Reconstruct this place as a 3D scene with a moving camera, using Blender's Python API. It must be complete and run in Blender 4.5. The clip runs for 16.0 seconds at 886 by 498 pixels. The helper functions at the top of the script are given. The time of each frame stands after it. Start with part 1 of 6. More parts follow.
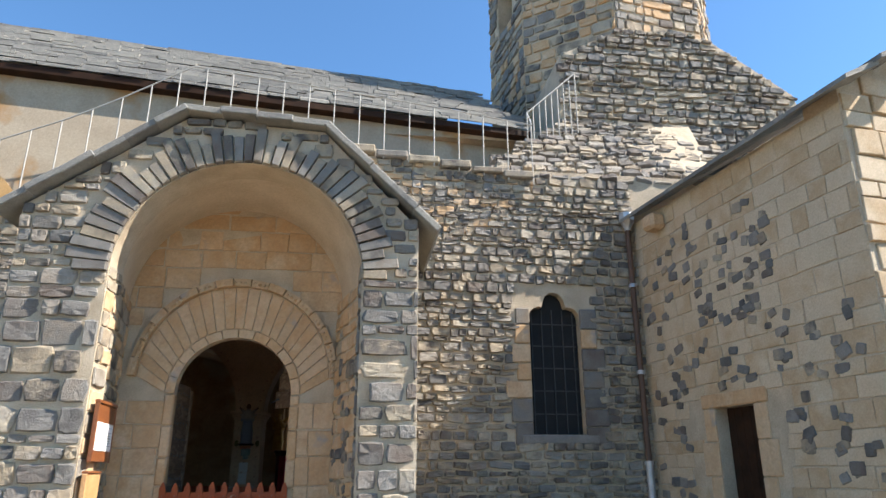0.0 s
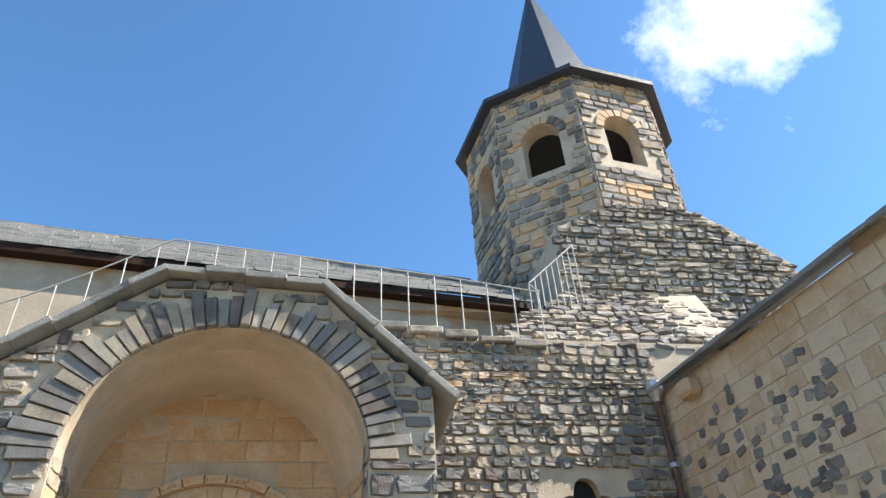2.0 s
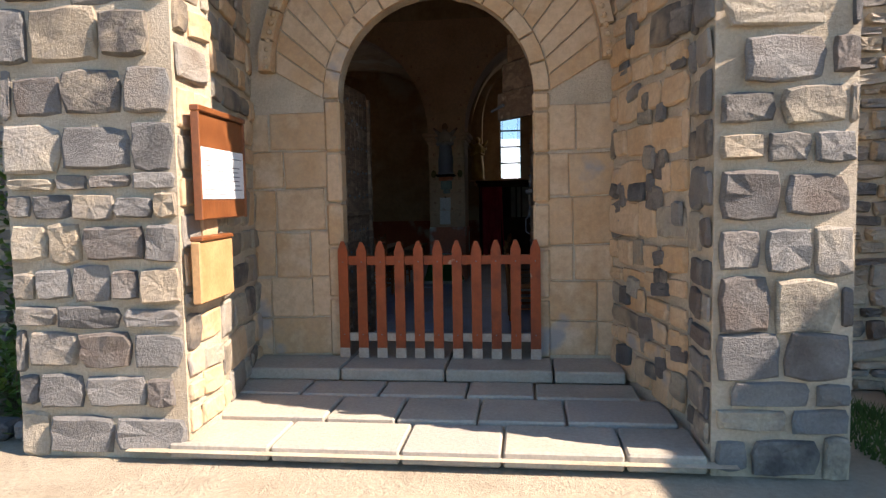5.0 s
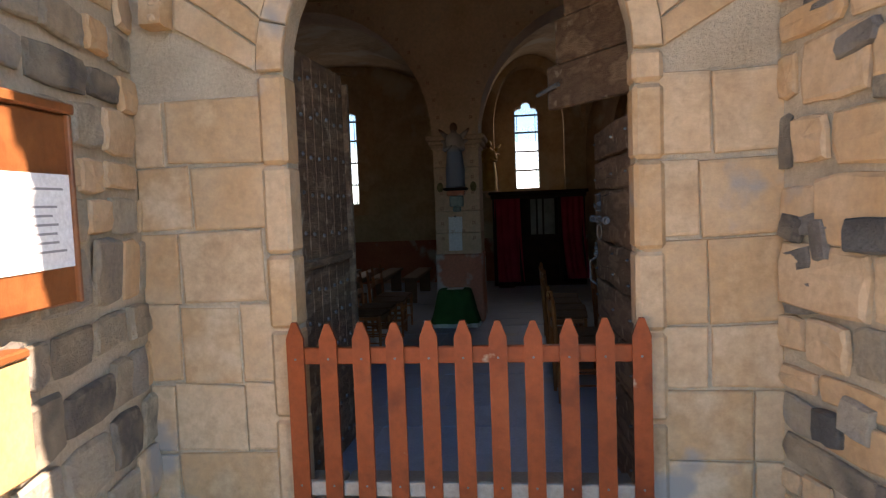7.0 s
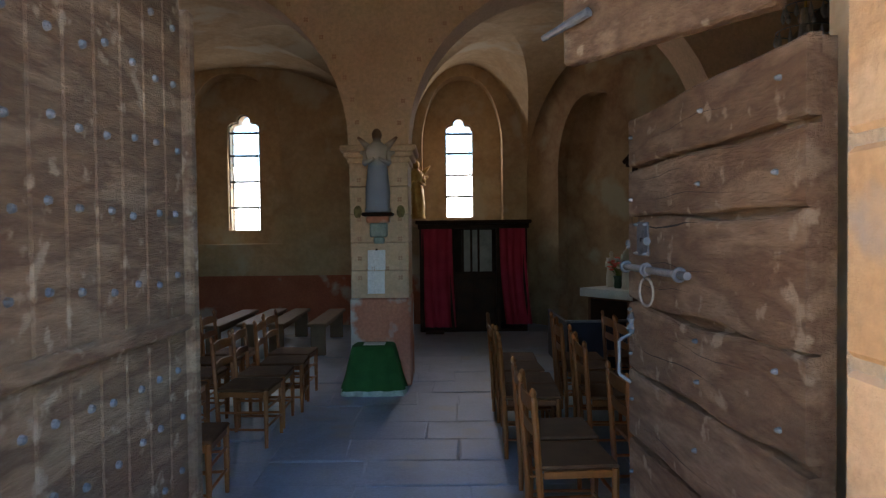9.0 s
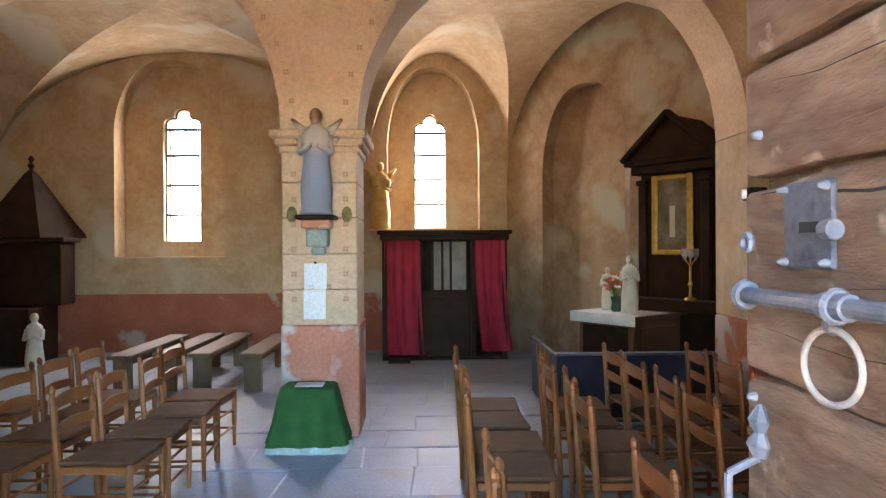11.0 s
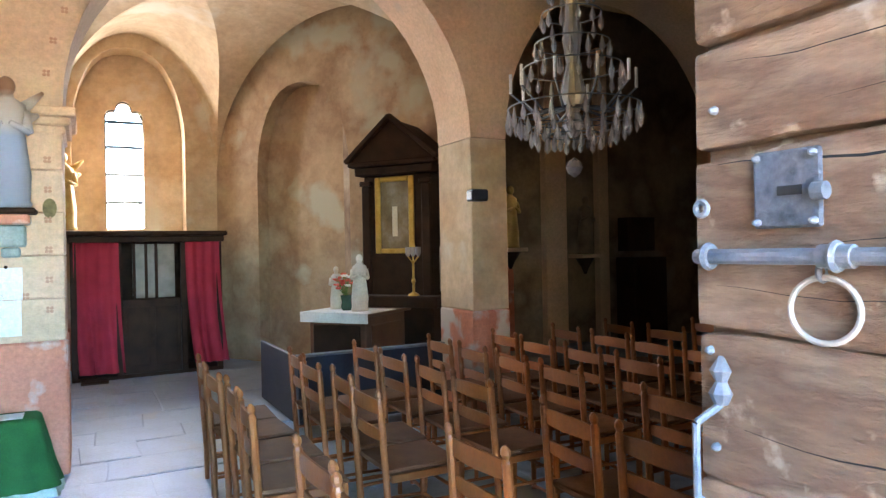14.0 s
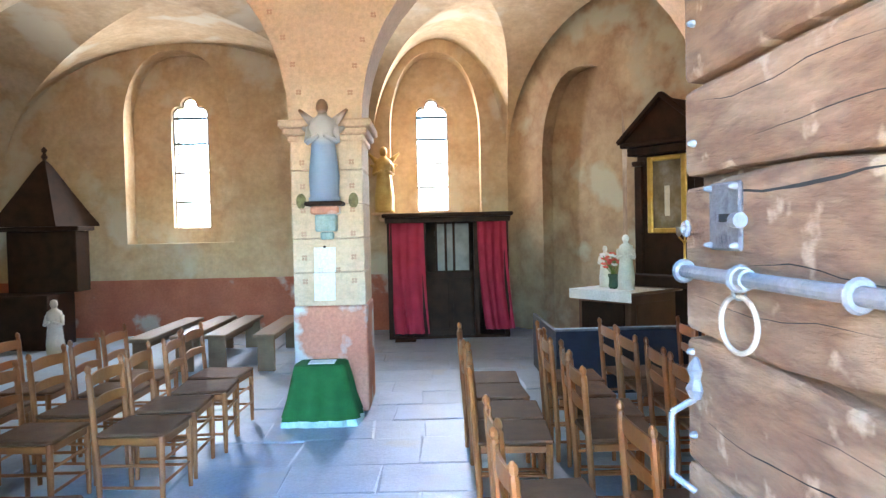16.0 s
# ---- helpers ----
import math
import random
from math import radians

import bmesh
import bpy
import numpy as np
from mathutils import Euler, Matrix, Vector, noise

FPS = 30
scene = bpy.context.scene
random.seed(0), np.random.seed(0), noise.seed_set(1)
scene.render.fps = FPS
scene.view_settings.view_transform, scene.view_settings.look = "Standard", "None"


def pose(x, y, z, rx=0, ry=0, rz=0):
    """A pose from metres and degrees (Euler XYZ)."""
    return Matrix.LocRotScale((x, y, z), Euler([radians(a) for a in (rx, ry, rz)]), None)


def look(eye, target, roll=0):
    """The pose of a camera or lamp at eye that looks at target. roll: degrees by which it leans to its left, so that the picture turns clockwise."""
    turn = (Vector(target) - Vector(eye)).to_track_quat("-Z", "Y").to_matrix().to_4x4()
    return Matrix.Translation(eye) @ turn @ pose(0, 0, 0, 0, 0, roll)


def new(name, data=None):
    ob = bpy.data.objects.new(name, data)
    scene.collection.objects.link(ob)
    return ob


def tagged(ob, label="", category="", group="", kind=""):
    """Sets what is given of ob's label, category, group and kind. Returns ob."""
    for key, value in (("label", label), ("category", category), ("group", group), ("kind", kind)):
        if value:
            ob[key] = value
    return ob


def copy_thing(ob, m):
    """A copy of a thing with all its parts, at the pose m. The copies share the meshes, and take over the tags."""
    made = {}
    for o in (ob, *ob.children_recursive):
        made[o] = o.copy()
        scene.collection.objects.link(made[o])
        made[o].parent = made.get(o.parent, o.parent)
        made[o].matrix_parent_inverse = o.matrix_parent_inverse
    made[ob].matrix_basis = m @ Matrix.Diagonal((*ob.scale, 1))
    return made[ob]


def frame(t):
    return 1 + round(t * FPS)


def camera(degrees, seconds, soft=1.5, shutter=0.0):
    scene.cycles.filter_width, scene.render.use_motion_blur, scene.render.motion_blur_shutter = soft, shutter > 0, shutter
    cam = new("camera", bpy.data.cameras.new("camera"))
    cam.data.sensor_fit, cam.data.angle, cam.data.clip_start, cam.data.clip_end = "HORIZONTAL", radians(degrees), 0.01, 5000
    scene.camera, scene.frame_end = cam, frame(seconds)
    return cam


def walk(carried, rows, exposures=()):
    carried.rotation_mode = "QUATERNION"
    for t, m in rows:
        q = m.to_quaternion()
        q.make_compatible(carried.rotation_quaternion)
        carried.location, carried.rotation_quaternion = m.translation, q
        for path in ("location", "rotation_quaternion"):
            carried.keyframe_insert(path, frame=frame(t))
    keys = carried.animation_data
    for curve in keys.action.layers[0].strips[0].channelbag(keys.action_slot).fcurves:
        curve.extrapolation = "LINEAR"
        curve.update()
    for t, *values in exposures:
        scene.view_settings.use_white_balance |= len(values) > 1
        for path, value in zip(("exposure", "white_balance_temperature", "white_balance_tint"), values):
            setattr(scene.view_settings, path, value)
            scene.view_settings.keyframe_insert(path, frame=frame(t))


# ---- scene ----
cam = camera(66.4, 16.0, soft=1.3, shutter=0.15)
PATH = [
    (0, (1.72, -10.253, 1.109), (1.966, -8.371, 1.738), -0.1),
    (0.5, (1.618, -10.039, 1.067), (2.029, -8.27, 1.905), -1.4),
    (1, (1.5, -9.825, 1.032), (1.959, -8.15, 2.024), -3.6),
    (1.5, (1.395, -9.436, 0.974), (1.819, -7.873, 2.148), -4.8),
    (2, (1.304, -8.882, 1.002), (1.623, -7.302, 2.187), -4.0),
    (2.5, (1.243, -8.316, 1.094), (1.381, -6.522, 1.966), -2.9),
    (3, (1.258, -7.944, 1.093), (1.075, -5.998, 1.516), -1.3),
    (3.5, (1.173, -7.487, 1.084), (0.92, -5.51, 1.244), -1.5),
    (6, (0.536, -4.399, 1.496), (0.294, -2.422, 1.318), -0.6),
    (6.5, (0.45, -3.811, 1.496), (0.215, -1.83, 1.361), -1.4),
    (7, (0.325, -3.185, 1.54), (0.075, -1.205, 1.406), -2.2),
    (7.5, (0.232, -2.618, 1.531), (-0.064, -0.642, 1.441), -2.1),
    (8, (0.16, -2.082, 1.502), (-0.07, -0.095, 1.479), -1.8),
    (8.5, (0.043, -1.631, 1.552), (-0.006, 0.368, 1.499), -0.8),
    (11, (0.249, 0.424, 1.479), (0.305, 2.423, 1.474), -0.3),
    (11.5, (0.094, 0.41, 1.483), (0.269, 2.402, 1.508), 0.3),
    (12, (-0.08, 0.405, 1.493), (0.455, 2.332, 1.538), 0.3),
    (12.5, (-0.112, 0.524, 1.5), (0.684, 2.358, 1.566), -0.3),
    (13, (-0.121, 0.641, 1.489), (0.818, 2.404, 1.587), -1.3),
    (13.5, (-0.17, 0.662, 1.455), (0.813, 2.402, 1.539), -1.5),
    (14, (-0.199, 0.671, 1.422), (0.74, 2.437, 1.422), -1.1),
    (14.5, (-0.267, 0.573, 1.43), (0.558, 2.394, 1.376), -1.3),
    (15, (-0.241, 0.411, 1.47), (0.379, 2.312, 1.421), -1.9),
    (15.5, (-0.043, 0.31, 1.483), (0.259, 2.287, 1.473), -2.5),
    (16, (0.249, 0.141, 1.498), (0.293, 2.139, 1.436), -1.3),
]

# exposures follow the clip's own camera as it leaves the sun and enters the church
EXPOSURES = [(0, 1.3, 6600, 11), (2.0, 1.35, 6500, 9), (2.5, 1.1, 6500, 8), (3.0, 1.15, 7000, 19), (3.7, 1.2, 7100, 18), (5.0, 1.4, 7200, 20), (6.0, 1.5, 7400, 22), (6.5, 1.65, 7600, 24), (7.0, 2.25, 7800, 24),
             (8.0, 2.95, 7700, 18), (8.7, 3.45, 7500, 17), (9.6, 4.8, 7700, 24), (10.4, 6.0, 7800, 24), (11.0, 6.25, 7900, 24), (12.5, 6.7, 7700, 22), (13.5, 6.8, 7000, 18), (14.5, 6.95, 6700, 14), (16.0, 7.05, 6500, 12)]
walk(cam, [(t, look(eye, target, roll)) for t, eye, target, roll in PATH], EXPOSURES)

# ---- light ----
SUN_FROM = Vector((3.7, -0.95, 3.9)).normalized()
sun_data = bpy.data.lights.new("sun", "SUN")
sun_data.energy, sun_data.angle, sun_data.color = 5.0, radians(0.5), (1.0, 0.94, 0.85)
sun = new("sun", sun_data)
sun.matrix_world = look(SUN_FROM * 40, (0, 0, 0))
world = bpy.data.worlds.new("sky")
scene.world = world
world.use_nodes = True
wn, wl = world.node_tree.nodes, world.node_tree.links
wn.clear()
sky = wn.new("ShaderNodeTexSky")
sky.sky_type, sky.sun_disc = "NISHITA", False
sky.sun_elevation = math.asin(SUN_FROM.z)
sky.sun_rotation = math.atan2(SUN_FROM.x, SUN_FROM.y)
sky.air_density, sky.dust_density, sky.ozone_density = 1.0, 0.3, 3.0
wtc, wno, wra, wmx = wn.new("ShaderNodeTexCoord"), wn.new("ShaderNodeTexNoise"), wn.new("ShaderNodeValToRGB"), wn.new("ShaderNodeMixRGB")
wno.inputs["Scale"].default_value, wno.inputs["Detail"].default_value, wno.inputs["Roughness"].default_value = 9.0, 7, 0.6
wra.color_ramp.elements[0].position, wra.color_ramp.elements[1].position = 0.50, 0.95
wmx.inputs[2].default_value = (10.0, 10.2, 10.6, 1)
wbg, wout = wn.new("ShaderNodeBackground"), wn.new("ShaderNodeOutputWorld")
wbg.inputs["Strength"].default_value = 0.095
# one small cloud beside the tower
wdot, wnear, wsum = wn.new("ShaderNodeVectorMath"), wn.new("ShaderNodeMapRange"), wn.new("ShaderNodeMath")
wdot.operation, wsum.operation = "DOT_PRODUCT", "ADD"
wdot.inputs[1].default_value = (0.499, 0.462, 0.734)
wnear.inputs["From Min"].default_value, wnear.inputs["From Max"].default_value = 0.982, 0.9995
wnear.inputs["To Min"].default_value, wnear.inputs["To Max"].default_value = -0.30, 0.13
wl.new(wtc.outputs["Generated"], wno.inputs["Vector"]); wl.new(wtc.outputs["Generated"], wdot.inputs[0])
wl.new(wdot.outputs["Value"], wnear.inputs["Value"])
wl.new(wno.outputs["Fac"], wsum.inputs[0]); wl.new(wnear.outputs[0], wsum.inputs[1])
wl.new(wsum.outputs[0], wra.inputs[0]); wl.new(wra.outputs[0], wmx.inputs[0])
wti = wn.new("ShaderNodeMixRGB")
wti.blend_type = "MULTIPLY"
wti.inputs[0].default_value, wti.inputs[2].default_value = 1.0, (0.70, 0.99, 1.14, 1)
wl.new(sky.outputs[0], wti.inputs[1]); wl.new(wti.outputs[0], wmx.inputs[1]); wl.new(wmx.outputs[0], wbg.inputs[0]); wl.new(wbg.outputs[0], wout.inputs[0])


def window_light(x, y, z, w, h, power, rx, rz=0.0, color=(0.93, 0.96, 1.0)):
    d = bpy.data.lights.new("window_light", "AREA")
    d.shape, d.size, d.size_y, d.energy, d.color = "RECTANGLE", w, h, power, color
    ob = new("window_light", d)
    ob.matrix_world = pose(x, y, z, rx, 0, rz)
    return ob


WIN_W = 2.3
window_light(-3.60, 11.55, 2.6, 0.5, 1.9, WIN_W * 0.6, -74)
window_light(0.35, 11.55, 2.6, 0.45, 1.7, WIN_W, -74)

# ---- materials ----


def material(name, colors, rough=0.85, scale=6.0, fine=60.0, bump=0.4, metal=0.0, random_mix=0.0, stain=None, dist=0.01, spec=0.3, grain_dir=None):
    """A surface of blended colours: a broad mottling, a fine grain, and a shift from piece to piece."""
    m = bpy.data.materials.new(name)
    m.use_nodes = True
    n, l = m.node_tree.nodes, m.node_tree.links
    b = n["Principled BSDF"]
    b.inputs["Metallic"].default_value = metal
    b.inputs["Specular IOR Level"].default_value = spec
    geo, info = n.new("ShaderNodeNewGeometry"), n.new("ShaderNodeObjectInfo")
    noise_a, noise_b = n.new("ShaderNodeTexNoise"), n.new("ShaderNodeTexNoise")
    noise_a.inputs["Scale"].default_value, noise_a.inputs["Detail"].default_value = scale, 5
    noise_b.inputs["Scale"].default_value, noise_b.inputs["Detail"].default_value = fine, 6
    noise_b.inputs["Roughness"].default_value = 0.7
    where = geo.outputs["Position"]
    if grain_dir:
        along = n.new("ShaderNodeMapping")
        along.inputs["Scale"].default_value = grain_dir
        l.new(where, along.inputs[0])
        where = along.outputs[0]
    for q in (noise_a, noise_b):
        l.new(where, q.inputs["Vector"])
    ramp = n.new("ShaderNodeValToRGB")
    e = ramp.color_ramp.elements
    while len(e) < len(colors):
        e.new(0.5)
    for i, c in enumerate(colors):
        e[i].position = i / max(1, len(colors) - 1)
        e[i].color = (*c, 1)
    add = n.new("ShaderNodeMath"); add.operation = "ADD"
    frac = n.new("ShaderNodeMath"); frac.operation = "FRACT"
    l.new(info.outputs["Random"], add.inputs[0]); l.new(geo.outputs["Random Per Island"], add.inputs[1])
    l.new(add.outputs[0], frac.inputs[0])
    stretch = n.new("ShaderNodeMapRange")
    stretch.inputs["From Min"].default_value, stretch.inputs["From Max"].default_value = 0.3, 0.7
    l.new(noise_a.outputs["Fac"], stretch.inputs["Value"])
    mix = n.new("ShaderNodeMix"); mix.data_type = "FLOAT"
    mix.inputs[0].default_value = random_mix
    l.new(stretch.outputs[0], mix.inputs[2]); l.new(frac.outputs[0], mix.inputs[3])
    l.new(mix.outputs[0], ramp.inputs[0])
    grain = n.new("ShaderNodeMapRange")
    grain.inputs["From Min"].default_value, grain.inputs["From Max"].default_value = 0.25, 0.75
    grain.inputs["To Min"].default_value, grain.inputs["To Max"].default_value = 0.80, 1.18
    l.new(noise_b.outputs["Fac"], grain.inputs["Value"])
    mul = n.new("ShaderNodeMixRGB"); mul.blend_type = "MULTIPLY"; mul.inputs[0].default_value = 1
    l.new(ramp.outputs[0], mul.inputs[1]); l.new(grain.outputs[0], mul.inputs[2])
    last = mul.outputs[0]
    if stain:
        ns, rs, ms = n.new("ShaderNodeTexNoise"), n.new("ShaderNodeValToRGB"), n.new("ShaderNodeMixRGB")
        ns.inputs["Scale"].default_value, ns.inputs["Detail"].default_value = stain[1], 8
        l.new(geo.outputs["Position"], ns.inputs["Vector"])
        rs.color_ramp.elements[0].position, rs.color_ramp.elements[1].position = stain[2], stain[2] + 0.07
        l.new(ns.outputs["Fac"], rs.inputs[0]); l.new(rs.outputs[0], ms.inputs[0])
        l.new(last, ms.inputs[1]); ms.inputs[2].default_value = (*stain[0], 1)
        last = ms.outputs[0]
    l.new(last, b.inputs["Base Color"])
    rr = n.new("ShaderNodeMapRange")
    rr.inputs["To Min"].default_value, rr.inputs["To Max"].default_value = max(0.03, rough - 0.12), min(1, rough + 0.1)
    l.new(noise_a.outputs["Fac"], rr.inputs["Value"]); l.new(rr.outputs[0], b.inputs["Roughness"])
    if bump:
        bu = n.new("ShaderNodeBump")
        bu.inputs["Strength"].default_value, bu.inputs["Distance"].default_value = bump, dist
        l.new(noise_b.outputs["Fac"], bu.inputs["Height"]); l.new(bu.outputs[0], b.inputs["Normal"])
    return m


MORTAR = material("lime_mortar", [(0.42, 0.335, 0.235), (0.58, 0.48, 0.355)], scale=3, fine=45, bump=0.8, dist=0.02)
RUBBLE = material("rubble_stone", [(0.07, 0.064, 0.058), (0.24, 0.215, 0.185), (0.38, 0.305, 0.215), (0.11, 0.098, 0.088), (0.43, 0.36, 0.265), (0.31, 0.28, 0.24), (0.22, 0.175, 0.135)], random_mix=0.8, scale=5, fine=40, bump=0.9, dist=0.02)
BASALT = material("basalt_block", [(0.075, 0.070, 0.067), (0.17, 0.162, 0.152), (0.27, 0.252, 0.228), (0.15, 0.12, 0.10), (0.21, 0.20, 0.185), (0.25, 0.20, 0.15)], random_mix=0.8, scale=4, fine=55, bump=1.0, dist=0.02)
ASHLAR = material("buff_ashlar", [(0.43, 0.275, 0.15), (0.56, 0.40, 0.255), (0.49, 0.31, 0.165), (0.60, 0.465, 0.325)], random_mix=0.6, scale=3, fine=24, bump=0.4, dist=0.012, stain=((0.33, 0.30, 0.27), 1.7, 0.62))
ASHLAR_MIX = material("mixed_annex_stone", [(0.50, 0.39, 0.26), (0.56, 0.45, 0.32), (0.46, 0.33, 0.20), (0.58, 0.49, 0.36)], random_mix=0.6, scale=3, fine=45, bump=0.6, dist=0.015)
VAULT_PLASTER = material("porch_plaster", [(0.50, 0.40, 0.29), (0.60, 0.50, 0.38)], scale=2, fine=30, bump=0.3)
WALL_RENDER = material("grey_render", [(0.34, 0.275, 0.20), (0.43, 0.36, 0.27)], scale=1.5, fine=30, bump=0.3, stain=((0.34, 0.20, 0.09), 0.9, 0.57))
SLATE = material("stone_roof_slab", [(0.13, 0.125, 0.12), (0.24, 0.23, 0.21), (0.32, 0.30, 0.26)], random_mix=0.6, scale=5, fine=35, bump=0.9, dist=0.02)
SPIRE = material("dark_slate_spire", [(0.035, 0.04, 0.05), (0.06, 0.065, 0.08)], rough=0.45, scale=8, fine=60, bump=0.4, random_mix=0.4)
IRON = material("painted_iron_rail", [(0.35, 0.33, 0.30), (0.46, 0.43, 0.38)], rough=0.6, fine=90, bump=0.2)
RUST_PIPE = material("brown_downpipe", [(0.09, 0.05, 0.035), (0.13, 0.075, 0.05)], rough=0.5, fine=80, bump=0.2)
GREY_PIPE = material("grey_metal", [(0.42, 0.42, 0.43), (0.55, 0.55, 0.56)], rough=0.45, metal=0.6, fine=80, bump=0.3)
GROUND = material("trodden_earth", [(0.33, 0.27, 0.19), (0.44, 0.37, 0.27), (0.38, 0.31, 0.22)], scale=1.6, fine=25, bump=1.0, dist=0.03)
# earth colour darkens away from the porch, to weaken light bounced onto the walls
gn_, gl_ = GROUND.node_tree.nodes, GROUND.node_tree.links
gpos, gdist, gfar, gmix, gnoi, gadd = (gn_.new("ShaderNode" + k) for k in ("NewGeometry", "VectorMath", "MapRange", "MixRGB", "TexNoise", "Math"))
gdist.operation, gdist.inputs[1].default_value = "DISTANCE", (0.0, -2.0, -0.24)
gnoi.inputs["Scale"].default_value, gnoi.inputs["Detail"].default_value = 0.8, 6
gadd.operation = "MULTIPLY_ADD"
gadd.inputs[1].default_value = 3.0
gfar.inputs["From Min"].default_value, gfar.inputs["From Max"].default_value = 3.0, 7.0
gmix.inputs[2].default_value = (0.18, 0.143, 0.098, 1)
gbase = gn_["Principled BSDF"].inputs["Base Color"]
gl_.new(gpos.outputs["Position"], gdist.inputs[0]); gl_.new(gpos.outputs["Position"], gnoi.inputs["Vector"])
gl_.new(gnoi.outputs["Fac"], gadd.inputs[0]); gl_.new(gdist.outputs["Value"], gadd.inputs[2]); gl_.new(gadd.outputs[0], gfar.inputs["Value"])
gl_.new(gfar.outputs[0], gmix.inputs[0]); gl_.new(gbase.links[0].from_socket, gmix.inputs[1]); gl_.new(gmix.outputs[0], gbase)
GRASS = material("grass_blades", [(0.03, 0.06, 0.012), (0.07, 0.12, 0.02)], random_mix=0.7, bump=0)
LEAF = material("leaf_green", [(0.06, 0.12, 0.02), (0.13, 0.21, 0.04), (0.09, 0.16, 0.03)], random_mix=0.8, rough=0.55, bump=0.1)
STEM = material("plant_stem", [(0.12, 0.10, 0.05), (0.16, 0.14, 0.07)])
PORCH_SLAB = material("worn_paving", [(0.30, 0.27, 0.22), (0.40, 0.35, 0.28), (0.34, 0.31, 0.27)], random_mix=0.5, scale=3, fine=40, bump=0.6, dist=0.01)
GATE_WOOD = material("red_brown_picket_wood", [(0.14, 0.026, 0.008), (0.29, 0.058, 0.014), (0.21, 0.040, 0.010)], random_mix=0.4, rough=0.5, scale=7, fine=30, bump=0.3, stain=((0.42, 0.33, 0.24), 7.0, 0.70))
GATE_FOOT = material("bare_wood_foot", [(0.34, 0.28, 0.22), (0.44, 0.37, 0.30)], scale=8, bump=0.4)
DOOR_WOOD = material("weathered_door_wood", [(0.13, 0.078, 0.048), (0.22, 0.14, 0.088), (0.16, 0.095, 0.06), (0.30, 0.205, 0.135), (0.20, 0.125, 0.08)], random_mix=0.12, rough=0.74, scale=8, fine=70, bump=1.0, dist=0.02, grain_dir=(1, 0.3, 1.3), stain=((0.38, 0.29, 0.21), 11.0, 0.60))
LOCK_PLATE = material("dark_iron_plate", [(0.05, 0.057, 0.068), (0.12, 0.13, 0.15), (0.075, 0.083, 0.097)], rough=0.6, metal=0.4, scale=22, fine=90, bump=0.9)
LOCK_METAL = material("worn_grey_iron", [(0.11, 0.125, 0.145), (0.21, 0.225, 0.25)], rough=0.58, metal=0.4, scale=12, fine=70, bump=0.5)
RING_METAL = material("pale_iron_ring", [(0.24, 0.22, 0.19), (0.34, 0.31, 0.27)], rough=0.6, metal=0.3, scale=12, fine=70, bump=0.4)
DARK = material("dark_hollow", [(0.012, 0.012, 0.012), (0.02, 0.02, 0.02)], bump=0)
SIGN_WOOD = material("varnished_notice_wood", [(0.16, 0.05, 0.018), (0.26, 0.09, 0.03)], rough=0.35, scale=6, fine=35, bump=0.2, spec=0.5)
PALE_WOOD = material("pale_notice_wood", [(0.46, 0.25, 0.11), (0.55, 0.32, 0.15)], rough=0.5, scale=6, fine=35, bump=0.2)
PAPER = material("white_paper", [(0.80, 0.80, 0.80), (0.86, 0.86, 0.86)], rough=0.8, bump=0)
INK = material("grey_print", [(0.25, 0.25, 0.26), (0.34, 0.34, 0.35)], bump=0)
PLASTER = material("aged_ochre_plaster", [(0.46, 0.325, 0.19), (0.54, 0.405, 0.255), (0.47, 0.33, 0.195), (0.58, 0.46, 0.315)], scale=1.1, fine=11, bump=0.4, stain=((0.56, 0.50, 0.38), 0.9, 0.56))
# brownish stained plaster, its tones lowered to hold the altar corner's shade
SHADED_STAINED = material("shaded_stained_plaster", [(0.32, 0.21, 0.12), (0.40, 0.285, 0.17), (0.30, 0.19, 0.11), (0.43, 0.335, 0.22)], scale=1.2, fine=10, bump=0.4, stain=((0.40, 0.36, 0.26), 1.1, 0.55))
LIMEWASH = material("limewashed_pillar", [(0.61, 0.41, 0.26), (0.71, 0.51, 0.345)], scale=2, fine=30, bump=0.35, stain=((0.58, 0.44, 0.32), 2.2, 0.66))
DADO = material("red_dado_paint", [(0.36, 0.11, 0.06), (0.46, 0.16, 0.09)], scale=2, fine=30, bump=0.3, stain=((0.50, 0.44, 0.38), 1.6, 0.60))
PILLAR_RED = material("salmon_pillar_paint", [(0.55, 0.20, 0.12), (0.66, 0.28, 0.17)], scale=3, fine=30, bump=0.3, stain=((0.60, 0.54, 0.48), 2.3, 0.50))
# grey flags; the blue of the incoming sky light is mixed into their colour
FLAG = material("sky_tinted_grey_flag", [(0.20, 0.265, 0.355), (0.29, 0.37, 0.475), (0.245, 0.315, 0.41)], random_mix=0.35, rough=0.5, scale=3, fine=40, bump=0.3, spec=0.5, stain=((0.30, 0.33, 0.36), 1.8, 0.60))
FLAG_JOINT = material("dark_floor_joint", [(0.15, 0.165, 0.19), (0.21, 0.23, 0.26)], scale=4, bump=0.4)
# plaster with the shade of the nave's far end put into its colour
DIM_PLASTER = material("shade_darkened_plaster", [(0.20, 0.13, 0.075), (0.30, 0.21, 0.13), (0.16, 0.10, 0.06), (0.33, 0.26, 0.19)], scale=0.9, fine=14, bump=0.35, stain=((0.36, 0.31, 0.26), 0.7, 0.60))
CHAIR_WOOD = material("honey_chair_wood", [(0.22, 0.068, 0.014), (0.34, 0.115, 0.027)], rough=0.42, scale=9, fine=50, bump=0.15, random_mix=0.4, spec=0.5)
